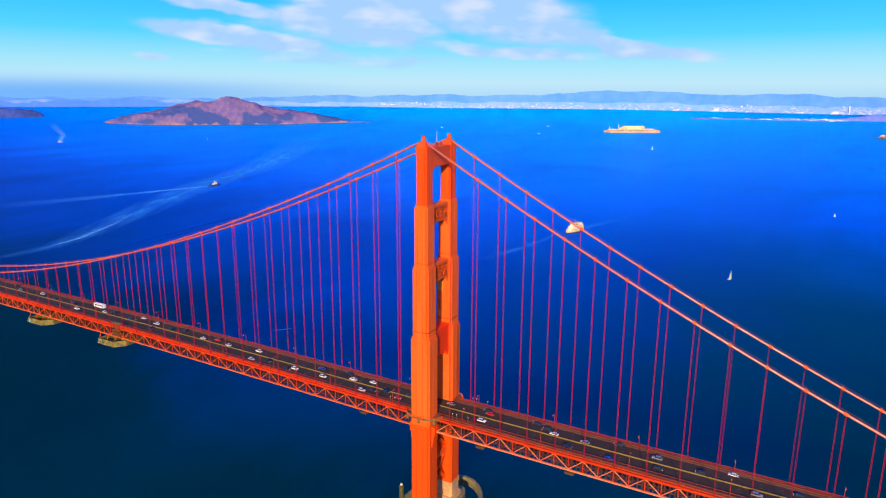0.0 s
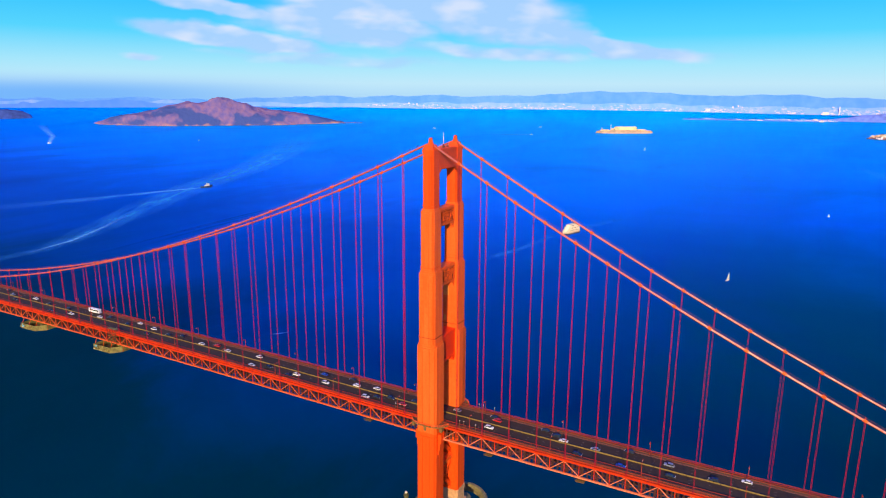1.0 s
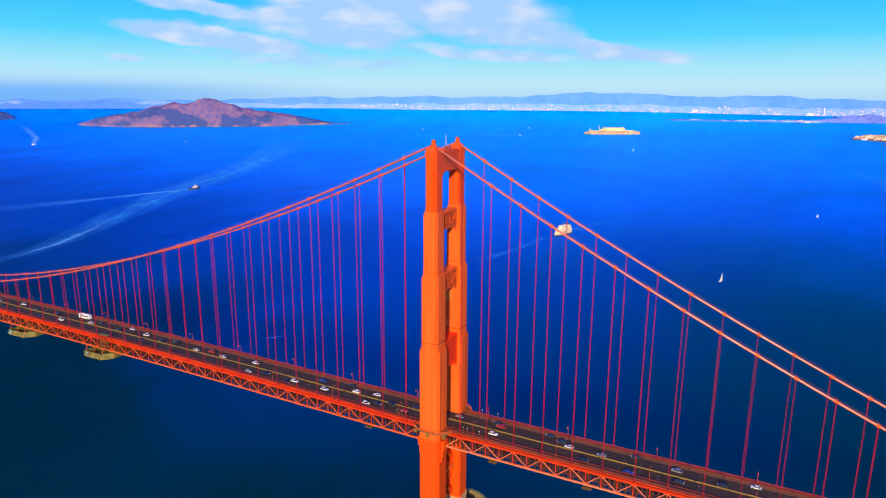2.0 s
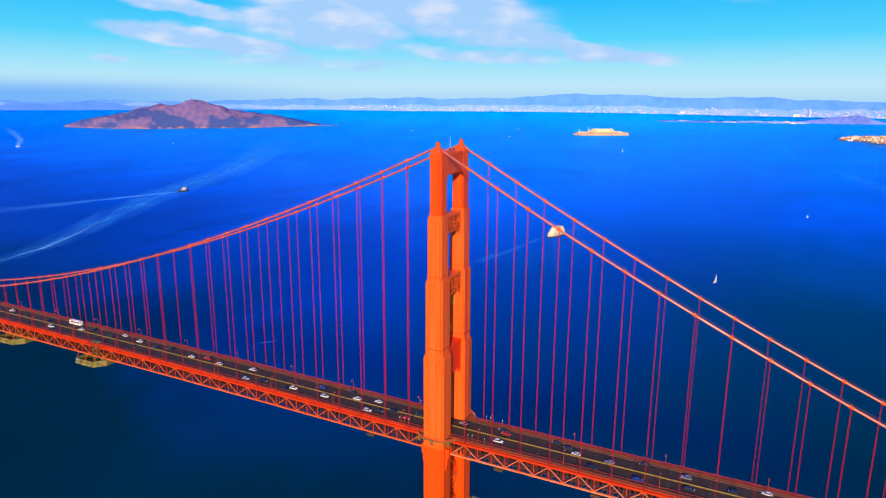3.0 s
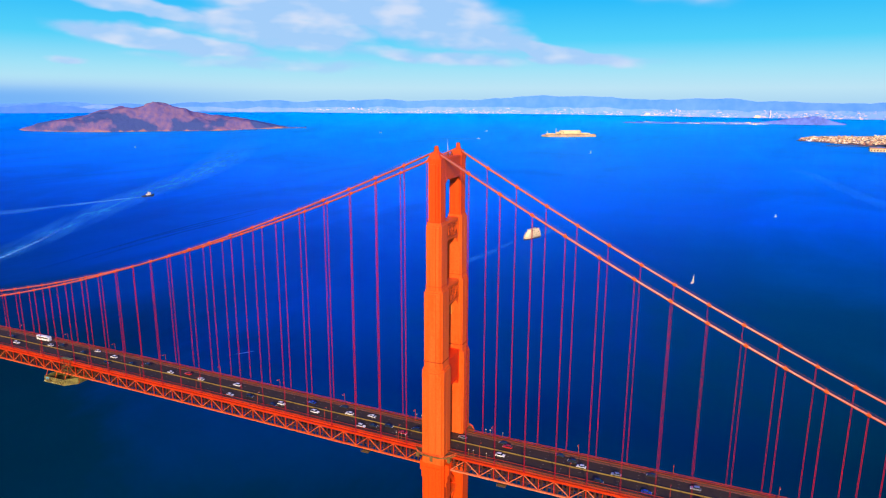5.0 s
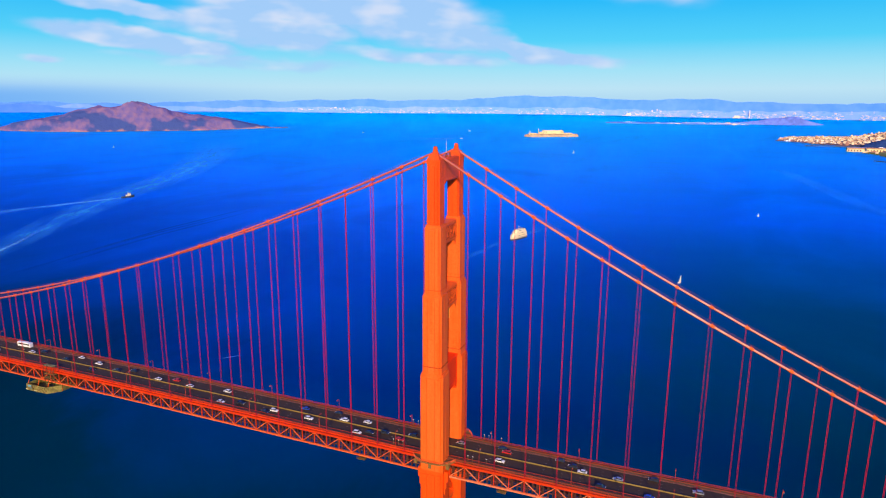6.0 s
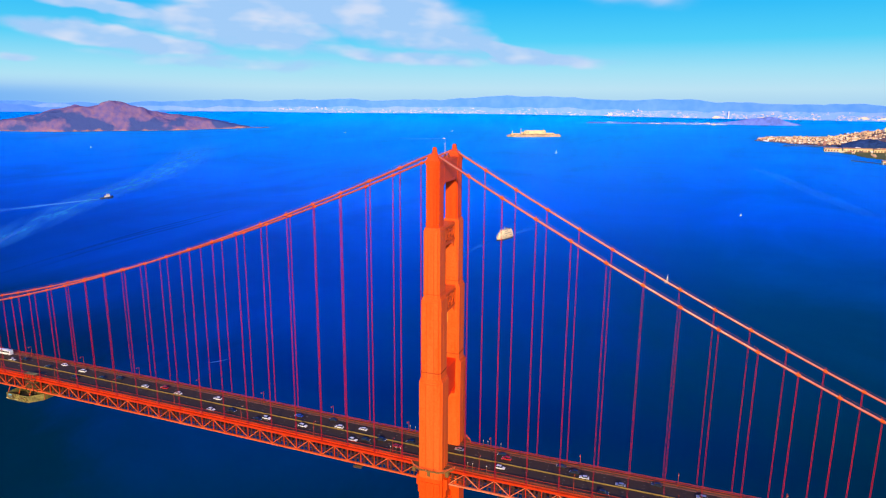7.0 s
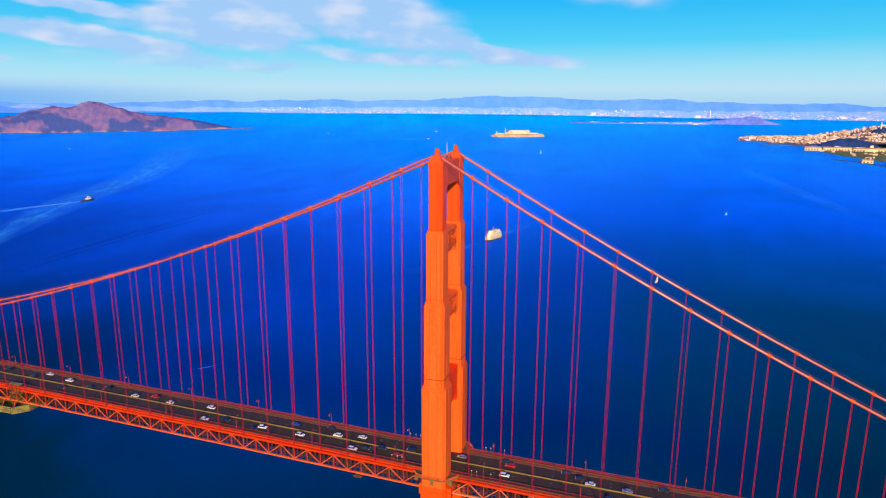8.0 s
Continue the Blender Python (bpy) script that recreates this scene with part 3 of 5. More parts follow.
            for f, proud, wide in ((1.0, 0.55, 0.55), (0.58, 0.45, 0.50)):
                cy, cz, hy, hz = 0.0, (za + zb) / 2, (yb - ya) / 2 * f, (zb - za) / 2 * f
                bm = bmesh.new()
                for p0, p1, q0, q1 in ((-hy, hy, hz - wide, hz), (-hy, hy, -hz, -hz + wide), (-hy, -hy + wide, -hz + wide, hz - wide), (hy - wide, hy, -hz + wide, hz - wide)):
                    box(bm, *sorted((s * hx, s * (hx + proud))), cy + p0, cy + p1, cz + q0, cz + q1)
                part("panel_frame", bm, FLUTE, strut)
            rnd = random.Random(int(z0) + s)
            for k in range(-5, 6):
                y = k * (yb - ya) / 13
                lo = za + 0.7
                while lo < zb - 1.6:
                    hi_z = min(zb - 0.7, lo + rnd.uniform(0.9, 2.6))
                    if rnd.random() < 0.75:
                        bm = bmesh.new()
                        box(bm, *sorted((s * hx, s * (hx + rnd.uniform(0.12, 0.6)))), y - 0.26, y + 0.22, lo, hi_z)
                        part("flute", bm, FLUTE, strut)
                    lo = hi_z + rnd.uniform(0.15, 0.6)
    # sunlight on the far leg's inner face below the second panel, painted as pale plates
    for za, zb, xa, xb in ((141.6, 149.0, -4.0, -0.7), (126.4, 130.0, -3.8, -2.2)):
        bm = bmesh.new()
        y = HALF - 5.1
        box(bm, xa, xb, y - 0.06, y + 0.01, za, zb)
        part("sunlit_patch", bm, SUNLIT_PALE, t, "pale orange patch of painted sunlight")
    # cross bracing below the deck
    for z0, z1 in ((22.0, 42.0), (44.0, 64.0)):
        for s in (-1, 1):
            bm = bmesh.new()
            beam(bm, (0, -s * 10.3, z0), (0, s * 10.3, z1), 3.4, 2.2)
            part("brace", bm, ORANGE_RED, t)
    for z in (43.0, 65.5):
        bm = bmesh.new()
        box(bm, -2.6, 2.6, -10.5, 10.5, z - 1.1, z + 1.1)
        part("lower_strut", bm, ORANGE, t)
    # aviation mast and beacons on the top strut
    bm = bmesh.new()
    tube(bm, [(0, 0, 224.5), (0, 0, 228.5), (0, 0, 232.6)], [0.16, 0.12, 0.05], 8)
    part("mast", bm, BOAT_WHITE, t, "thin white aerial")
    for x, y, h in ((0.8, -1.8, 2.0), (-0.6, 1.6, 1.4), (0.6, 3.4, 1.9)):
        bm = bmesh.new()
        box(bm, x - 0.5, x + 0.5, y - 0.5, y + 0.5, 224.6, 224.6 + h * 0.55, 0.05)
        tube(bm, [(x, y, 224.6 + h * 0.5), (x, y, 224.6 + h)], 0.35, 8)
        part("beacon", bm, STEEL_DARK, t)
    # top walkway rail
    for s in (-1, 1):
        bm = bmesh.new()
        for z in (225.2, 225.8):
            beam(bm, (s * 1.9, -10, z), (s * 1.9, 10, z), 0.06, 0.06)
        for k in range(-6, 7):
            beam(bm, (s * 1.9, k * 1.6, 224.6), (s * 1.9, k * 1.6, 225.8), 0.06, 0.06)
        part("rail", bm, ORANGE, t)
    return t


build_tower()


def build_pier():
    p = thing("tower_pier", "tan concrete pier base below the tower", "pier", at=pose(0.5, 0, 0))
    bm = bmesh.new()
    poly = []
    for k in range(32):
        a = math.tau * k / 32
        poly.append((11.0 * math.copysign(abs(math.cos(a)) ** 0.6, math.cos(a)), 27.0 * math.copysign(abs(math.sin(a)) ** 0.6, math.sin(a))))
    prism(bm, poly, -4, 8.0)
    part("base", bm, FENDER, p)
    f = thing("pier_fender", "oval tan concrete fender wall round the pier", "fender", at=pose(0.5, 0, 0))
    n = 64
    for half in range(4):
        bm = bmesh.new()
        ring = []
        for k in range(n // 4 + 1):
            a = math.tau * (half * n // 4 + k) / n
            ring.append([bm.verts.new(((24 + o) * math.cos(a), (41 + o) * math.sin(a), z)) for o, z in ((-1.6, -4), (-1.6, 5.2), (-1.2, 5.5), (0.4, 5.5), (0.8, 5.0), (0.8, -4))])
        for a, b in zip(ring, ring[1:]):
            for j in range(6):
                bm.faces.new((a[j], b[j], b[(j + 1) % 6], a[(j + 1) % 6]))
        part("wall_segment", bm, FENDER, f)
    g = thing("fender_pillar", "dark olive pillar with a white cap on the pier fender", "pillar", at=pose(-24.0, 0, 5.4))
    bm = bmesh.new()
    for r0, r1, z0, z1 in ((1.5, 1.35, 0, 7.2), (1.75, 1.75, 7.2, 8.0), (1.2, 0.9, 8.0, 9.2)):
        a = [(r0 * math.cos(math.tau * k / 12), r0 * math.sin(math.tau * k / 12)) for k in range(12)]
        b = [(r1 * math.cos(math.tau * k / 12), r1 * math.sin(math.tau * k / 12)) for k in range(12)]
        prism(bm, a, z0, z1, poly_top=b)
    part("shaft", bm, material("olive_weathered_paint", (0.085, 0.075, 0.02), 0.8, vary=0.4, big=0.3, small=1.2), g)
    bm = bmesh.new()
    tube(bm, [(0, 0, 9.2), (0, 0, 10.0)], [0.95, 0.7], 12)
    part("cap", bm, BOAT_WHITE, g, "white painted cap")


build_pier()


# ---- deck ----
def stations():
    a = [FIRST + STEP / 2 * k for k in range(-1, int((SOUTH - FIRST) / 7.62) + 1)]
    b = [-FIRST - STEP / 2 * k for k in range(-1, int((-NORTH - FIRST) / 7.62) + 1)]
    return b[::-1] + a


ST = stations()
NORTH_ST, SOUTH_ST = [x for x in ST if x < 0] + [0.0], [0.0] + [x for x in ST if x > 0]


def strip(bm, prof, xs):
    """Sweeps a closed profile of (y, height over the road) along the deck."""
    rings = [[bm.verts.new((x, y, road(x) + h)) for y, h in prof] for x in xs]
    n = len(prof)
    for a, b in zip(rings, rings[1:]):
        for j in range(n):
            bm.faces.new((a[j], a[(j + 1) % n], b[(j + 1) % n], b[j]))
    bm.faces.new(rings[0][::-1])
    bm.faces.new(rings[-1])
    bmesh.ops.recalc_face_normals(bm, faces=bm.faces)
    return bm


def rect(y0, y1, h0, h1):
    return [(y0, h0), (y1, h0), (y1, h1), (y0, h1)]


def build_deck():
    d = thing("bridge_deck", "bridge deck with dark asphalt roadway between orange stiffening trusses", "bridge deck")
    part("roadway", strip(bmesh.new(), rect(-9.45, 9.45, -0.45, 0.0), ST), ASPHALT, d, "dark brown-grey asphalt")
    for s in (-1, 1):
        y0, y1 = sorted((s * 9.45, s * 9.85))
        part("kerb", strip(bmesh.new(), rect(y0, y1, -0.45, 0.28), ST), STEEL_DARK, d)
        y0, y1 = sorted((s * 9.853, s * 13.0))
        part("walkway", strip(bmesh.new(), rect(y0, y1, -0.45, 0.22), ST), WALKWAY, d, "tan concrete walkway")
        y0, y1 = sorted((s * 9.95, s * 10.15))
        inner = part("inner_rail", strip(bmesh.new(), rect(y0, y1, 1.05, 1.25), ST), ORANGE_DEEP, d)
        bm = bmesh.new()
        for x in ST:
            for q in (0, 3.81):
                box(bm, x + q - 0.06, x + q + 0.06, y0 + 0.04, y1 - 0.04, road(x + q) + 0.2, road(x + q) + 1.06)
        part("rail_post", bm, ORANGE_DEEP, inner)["kind"] = "stuff"
        y0, y1 = sorted((s * 12.80, s * 12.98))
        for xs in NORTH_ST, SOUTH_ST:
            coat, pick = (CHORD_RED, 0.15) if s < 0 and xs is NORTH_ST else (ORANGE_DEEP, 0.07)
            outer = part("outer_rail", strip(bmesh.new(), rect(y0, y1, 1.22, 1.42), xs), coat, d)
            bm = bmesh.new()
            for x in xs[:-1]:
                for q in range(12):
                    xx = x + q * 0.635
                    box(bm, xx - pick, xx + pick, y0 + 0.05, y1 - 0.05, road(xx) + 0.2, road(xx) + 1.23)
            part("picket", bm, coat, outer)["kind"] = "stuff"
            y2, y3 = sorted((s * 13.02, s * 13.2))
            part("fascia", strip(bmesh.new(), rect(y2, y3, -0.35, 0.42), xs), coat, d)
        # truss
        y0, y1 = sorted((s * (HALF - 0.45), s * (HALF + 0.45)))
        tr = part("truss", strip(bmesh.new(), rect(y0, y1, -1.6, -0.40), ST), CHORD_RED, d)
        for xs in NORTH_ST, SOUTH_ST:
            part("bottom_chord", strip(bmesh.new(), rect(y0, y1, -8.7, -7.9), xs), PEACH if xs is SOUTH_ST else ORANGE_TRUSS, tr)
        restd = bmesh.new()
        for i, (xa, xb) in enumerate(zip(ST, ST[1:])):
            za, zb = road(xa), road(xb)
            if abs(xa + xb) < 15:
                continue
            up = i % 2 == 0
            near = -330 < xa < 215 and s < 0
            bm = bmesh.new() if near else restd
            beam(bm, (xa, s * HALF, za + (-7.9 if up else -1.55)), (xb, s * HALF, zb + (-1.55 if up else -7.9)), 0.40, 0.38)
            if near:
                part("diagonal", bm, PEACH if xa > 0 else ORANGE_TRUSS, tr)
                bm = bmesh.new()
            beam(bm, (xa, s * HALF, za - 7.9), (xa, s * HALF, za - 1.55), 0.45, 0.40)
            if near:
                part("vertical", bm, CHORD_RED, tr)
        part("truss_web", restd, ORANGE_TRUSS, tr)["kind"] = "stuff"
    # floor beams and lower lateral bracing
    rest = bmesh.new()
    for xa in ST:
        z = road(xa)
        near = -330 < xa < 215
        bm = bmesh.new() if near else rest
        box(bm, xa - 0.22, xa + 0.22, -13.25, 13.25, z - 2.3, z - 0.46)
        box(bm, xa - 0.18, xa + 0.18, -13.25, 13.25, z - 8.6, z - 8.1)
        if near:
            part("floor_beam", bm, ORANGE_DEEP, d)
    part("floor_framing", rest, ORANGE_DEEP, d)["kind"] = "stuff"
    rest = bmesh.new()
    for xa, xb in zip(ST, ST[1:]):
        z0, z1 = road(xa) - 8.3, road(xb) - 8.3
        for y in (-13, 13):
            near = -330 < xa < 215
            bm = bmesh.new() if near else rest
            beam(bm, (xa, y, z0), (xb, 0, z1), 0.22, 0.22)
            if near:
                part("lateral_brace", bm, STEEL_DARK, d)
    part("lateral_bracing", rest, STEEL_DARK, d)["kind"] = "stuff"
    # hangers, pipes and a service walkway inside the truss box, its shade painted into their browns
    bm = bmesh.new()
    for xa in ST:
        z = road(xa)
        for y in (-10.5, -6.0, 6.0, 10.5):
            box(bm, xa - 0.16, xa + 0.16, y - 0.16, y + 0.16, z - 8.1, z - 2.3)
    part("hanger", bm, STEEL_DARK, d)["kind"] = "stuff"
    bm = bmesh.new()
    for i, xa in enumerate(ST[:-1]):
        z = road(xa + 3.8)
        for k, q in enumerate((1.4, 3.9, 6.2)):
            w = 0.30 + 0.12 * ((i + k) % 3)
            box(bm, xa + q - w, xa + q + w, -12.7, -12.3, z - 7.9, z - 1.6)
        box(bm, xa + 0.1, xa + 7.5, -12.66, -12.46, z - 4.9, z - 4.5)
    part("inner_post", bm, POST_SHADE, d)["kind"] = "stuff"
    for y, h, r in ((-9.2, -3.4, 0.35), (-11.6, -6.6, 0.28), (8.0, -3.4, 0.35)):
        part("service_pipe", tube(bmesh.new(), [(x, y, road(x) + h) for x in ST], r, 6), STEEL_DARK, d)
    part("service_walkway", strip(bmesh.new(), rect(-8.2, -6.6, -6.9, -6.75), ST), STEEL_DARK, d)
    for y in (-8.5, -4.2, 0, 4.2, 8.5):
        part("stringer", strip(bmesh.new(), rect(y - 0.2, y + 0.2, -1.2, -0.46), ST), STEEL_DARK, d)
    # median barrier and lane lines
    part("median_barrier", strip(bmesh.new(), [(-0.20, 0.004), (0.20, 0.004), (0.12, 0.66), (-0.12, 0.66)], ST), YELLOW, d, "yellow median barrier")
    # the barrier's cast shadow, painted as a black strip on its far side
    part("barrier_shadow", strip(bmesh.new(), rect(0.19, 2.1, 0.004, 0.010), ST), BARRIER_SHADE, d, "barrier's shadow painted as a black strip on the road")
    for y in (-9.2, 9.2):
        part("edge_line", strip(bmesh.new(), rect(y - 0.08, y + 0.08, 0.004, 0.008), ST), LINE, d)
    for y in (-6.2, -3.2, 3.2, 6.2):
        bm = bmesh.new()
        x = NORTH + 20
        while x < SOUTH - 20:
            box(bm, x, x + 2.6, y - 0.07, y + 0.07, road(x) - 0.03, road(x + 2.6) + 0.012)
            x += 9.1
        part("lane_line", bm, LINE, d)["kind"] = "stuff"
    # walkway bays round the tower legs
    for s in (-1, 1):
        bm = bmesh.new()
        arc = [(-11.6, 12.9), (-10.2, 15.6), (-7.9, 18.2), (-4.4, 19.6), (4.4, 19.6), (7.9, 18.2), (10.2, 15.6), (11.6, 12.9)]
        poly = [(x, s * y) for x, y in arc]
        prism(bm, poly if s < 0 else poly[::-1], 74.1, 74.75)
        bay = part("tower_bay", bm, WALKWAY, d, "tan walkway bay round the tower leg")
        bm = bmesh.new()
        for (xa, ya), (xb, yb) in zip(arc, arc[1:]):
            for h in (75.35, 75.95):
                beam(bm, (xa, s * ya, h), (xb, s * yb, h), 0.14, 0.14)
            for q in range(6):
                f = q / 6
                xx, yy = xa + (xb - xa) * f, s * (ya + (yb - ya) * f)
                beam(bm, (xx, yy, 74.7), (xx, yy, 76.0), 0.12, 0.12)
        part("bay_rail", bm, ORANGE_TRUSS, bay)
        for x in (-8.6, 0.0, 8.6):
            bm = bmesh.new()
            y = 15.5 if abs(x) > 1 else 17.6
            prism(bm, [(x - 0.8, s * (y - .8)), (x + 0.8, s * (y - .8)), (x + .8, s * (y + 1.8)), (x - .8, s * (y + 1.8))], 71.6, 74.1) if s < 0 else prism(bm, [(x - 0.8, s * (y + 1.8)), (x + 0.8, s * (y + 1.8)), (x + .8, s * (y - .8)), (x - .8, s * (y - .8))][::-1], 71.6, 74.1)
            bmesh.ops.recalc_face_normals(bm, faces=bm.faces)
            part("bay_bracket", bm, WALKWAY, bay)


build_deck()


# ---- cables and suspenders ----
def build_cables():
    hang = [FIRST + STEP * k for k in range(int((SOUTH - FIRST) / STEP))] + [-FIRST - STEP * k for k in range(int((-NORTH - FIRST) / STEP))]
    rope_me = None
    for s in (-1, 1):
        c = thing("main_cable", "thick orange suspension cable draped over the tower top", "cable")
        xs = [NORTH + 7.62 * k for k in range(int(-NORTH / 7.62) + 1)] + [-4.0, 0.0, 4.0]
        xs += [x for x in (7.62 * k for k in range(1, int(SOUTH / 7.62) + 1))]
        xs = sorted(set(round(x, 2) for x in xs))
        pts = [(x, s * HALF, cable_z(x)) for x in xs]
        part("strand", tube(bmesh.new(), pts, 0.52, 12), CABLE, c)
        for o in (-0.62, 0.62):
            hr = [(x, s * HALF + o, cable_z(x) + 1.35) for x in xs if abs(x) > 6]
            for seg in ([p for p in hr if p[0] < 0], [p for p in hr if p[0] > 0]):
                part("hand_rope", tube(bmesh.new(), seg, 0.04, 5), STEEL_DARK, c)
        for x in hang:
            z = cable_z(x)
            slope = (cable_z(x + 0.5) - cable_z(x - 0.5))
            d = Vector((1, 0, slope)).normalized()
            p = Vector((x, s * HALF, z))
            bm = bmesh.new()
            tube(bm, [p - d * 0.85, p - d * 0.8, p + d * 0.8, p + d * 0.85], [0.56, 0.72, 0.72, 0.56], 10)
            for o in (-0.62, 0.62):
                beam(bm, p + Vector((0, o, 0)), p + Vector((0, o, 1.38)), 0.1, 0.1)
            part("cable_band", bm, ORANGE, c)
        for x in hang:
            z0, z1 = road(x) - 1.0, cable_z(x) - 0.3
            h = z1 - z0
            if h < 1.5:
                continue
            su = thing("suspender", "group of taut orange steel suspender ropes", "suspender", "suspenders", at=pose(x + (0.15 if s < 0 else -0.35), s * HALF, z0))
            for dx in (-0.2, 0.2):
                for dy in (-0.22, 0.22):
                    if rope_me is None:
                        bm = tube(bmesh.new(), [(0, 0, 0), (0, 0, 1)], 0.052, 6)
                        rope_me = bpy.data.meshes.new("rope")
                        bm.to_mesh(rope_me)
                        bm.free()
                        rope_me.materials.append(ORANGE_ROPE)
                    r = new("rope", rope_me)
                    r.parent = su
                    r.location, r.scale = (dx, dy, 0), (1, 1, h)


build_cables()


# ---- islands and shores ----
def hill_field(name, label, category, centre, depth_dir, across, deep, height, mat, n=(90, 46)):
    """Land rising from the water: a grid in a frame turned to depth_dir, its height from a function of (u, w)."""
    bm = bmesh.new()
    rise = bm.verts.layers.float.new("rise")
    e = Vector((*depth_dir, 0)).normalized()
    r = Vector((e.y, -e.x, 0))
    rows = []
    for j in range(n[1] + 1):
        w = -deep + 2 * deep * j / n[1]
        row = []
        for i in range(n[0] + 1):
            u = -across + 2 * across * i / n[0]
            p = Vector(centre) + r * u + e * w
            p.z = height(u, w)
            v = bm.verts.new(p)
            v[rise] = p.z
            row.append(v)
        rows.append(row)
    for a, b in zip(rows, rows[1:]):
        for k in range(n[0]):
            f = bm.faces.new((a[k], a[k + 1], b[k + 1], b[k]))
            f.smooth = True
    drop = [f for f in bm.faces if max(v.co.z for v in f.verts) < -9]
    bmesh.ops.delete(bm, geom=drop, context="FACES")
    far_map(bm)
    ob = link(name, bm, mat)
    return tagged(ob, label, category, kind="structure")


def bump2(u, w, cu, cw, su, sw, h):
    return h * math.exp(-((u - cu) / su) ** 2 - ((w - cw) / sw) ** 2)


def rough(u, w, scale, amp, off=0.0):
    return amp * noise.fractal((u / scale + off, w / scale, 3.1 + off), 1.0, 2.0, 5)


def island_material():
    """Dry grass with dark woods in the hollows and bare cliffs along the shore; haze is painted in as mauve and blue.
    """
    m = bpy.data.materials.new("island_ground")
    m.use_nodes = True
    nt = m.node_tree
    N, L = nt.nodes.new, nt.links.new
    b = nt.nodes["Principled BSDF"]
    b.inputs["Roughness"].default_value, b.inputs["Specular IOR Level"].default_value = 0.95, 0.05
    g = N("ShaderNodeNewGeometry")
    n1, n2, n3 = N("ShaderNodeTexNoise"), N("ShaderNodeTexNoise"), N("ShaderNodeTexNoise")
    for n, s, d in ((n1, 0.0060, 5), (n2, 0.030, 6), (n3, 0.012, 5)):
        n.inputs["Scale"].default_value, n.inputs["Detail"].default_value = s, d
        L(g.outputs["Position"], n.inputs["Vector"])
    gm = N("ShaderNodeMapRange")
    gm.inputs["From Min"].default_value, gm.inputs["From Max"].default_value = 0.36, 0.64
    L(n2.outputs[0], gm.inputs[0])
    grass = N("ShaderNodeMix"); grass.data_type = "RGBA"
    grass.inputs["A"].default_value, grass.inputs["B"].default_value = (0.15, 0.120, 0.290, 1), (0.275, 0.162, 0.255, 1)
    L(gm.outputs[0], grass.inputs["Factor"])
    woods = N("ShaderNodeMapRange")
    woods.inputs["From Min"].default_value, woods.inputs["From Max"].default_value = 0.51, 0.58
    high = N("ShaderNodeMapRange")          # the open crests carry no woods
    high.inputs["From Min"].default_value, high.inputs["From Max"].default_value, high.inputs["To Min"].default_value, high.inputs["To Max"].default_value = 95.0, 190.0, 0.03, -0.14
    low = N("ShaderNodeMath")
    L(n1.outputs[0], low.inputs[0]); L(high.outputs[0], low.inputs[1])
    L(low.outputs[0], woods.inputs[0])
    mx = N("ShaderNodeMix"); mx.data_type = "RGBA"
    L(woods.outputs[0], mx.inputs["Factor"])
    L(grass.outputs["Result"], mx.inputs["A"])
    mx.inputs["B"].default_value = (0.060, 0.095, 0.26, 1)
    rise = N("ShaderNodeAttribute")
    rise.attribute_name = "rise"
    L(rise.outputs["Fac"], high.inputs[0])
    wob = N("ShaderNodeMath"); wob.operation = "MULTIPLY_ADD"; wob.inputs[1].default_value = 110.0
    L(n3.outputs[0], wob.inputs[0]); L(rise.outputs["Fac"], wob.inputs[2])
    st = N("ShaderNodeMapRange")
    st.inputs["From Min"].default_value, st.inputs["From Max"].default_value, st.inputs["To Min"].default_value, st.inputs["To Max"].default_value = 48.0, 64.0, 1.0, 0.0
    L(wob.outputs[0], st.inputs[0])
    mc = N("ShaderNodeMix"); mc.data_type = "RGBA"
    L(st.outputs[0], mc.inputs["Factor"])
    L(mx.outputs["Result"], mc.inputs["A"])
    mc.inputs["B"].default_value = (0.48, 0.25, 0.18, 1)
    L(mc.outputs["Result"], b.inputs["Base Color"])
    bp = N("ShaderNodeBump")
    bp.inputs["Strength"].default_value, bp.inputs["Distance"].default_value = 0.7, 13
    L(n2.outputs[0], bp.inputs["Height"])
    L(bp.outputs[0], b.inputs["Normal"])
    return m


ISLAND = island_material()


def shore_shape(q, h_edge=16.0):
    """0 outside the coast, a steep bluff at it, then easing inland; q is 1 at the coast and 0 at the heart."""
    return -14.0 if q > 1.02 else h_edge * min(1.0, (1.02 - q) / 0.035)


def big_island():
    c = EYE0 + Vector((-0.7155, 0.6986, 0)) * 6720
    c.z = 0

    def h(u, w):
        edge = 1 + 0.10 * noise.fractal((u / 420, w / 420, 0.3), 1.0, 2.0, 4)
        q = math.sqrt((u / 1120) ** 2 + (w / 640) ** 2) / edge
        z = shore_shape(q)
        if z < 0:
            s = abs(w + 120 + 0.1 * u) / 42
            return 5.0 - 3 * s if 900 < u < 1290 and s < 1 else z
        k = max(0.0, 1 - q * q)
        ridge = 188 * max(0.0, 1 - abs(u + 60) / 1150) ** 0.85 + bump2(u, 0, 15, 0, 130, 1, 42) + bump2(u, 0, -400, 0, 180, 1, 30)
        side = max(0.0, 1 - (w / 660) ** 2) ** 0.75
        spur = 1 + 0.38 * noise.fractal((u / 190, 0.2 + w / 900, 1.3), 1, 2, 4) * (1 - abs(1 - abs(w) / 330)) if abs(w) < 660 else 1
        return z * 0.8 + ridge * side * spur * min(1, k * 5) + k * rough(u, w, 160, 15)

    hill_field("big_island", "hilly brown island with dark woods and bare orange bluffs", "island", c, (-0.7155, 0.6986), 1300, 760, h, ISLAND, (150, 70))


big_island()


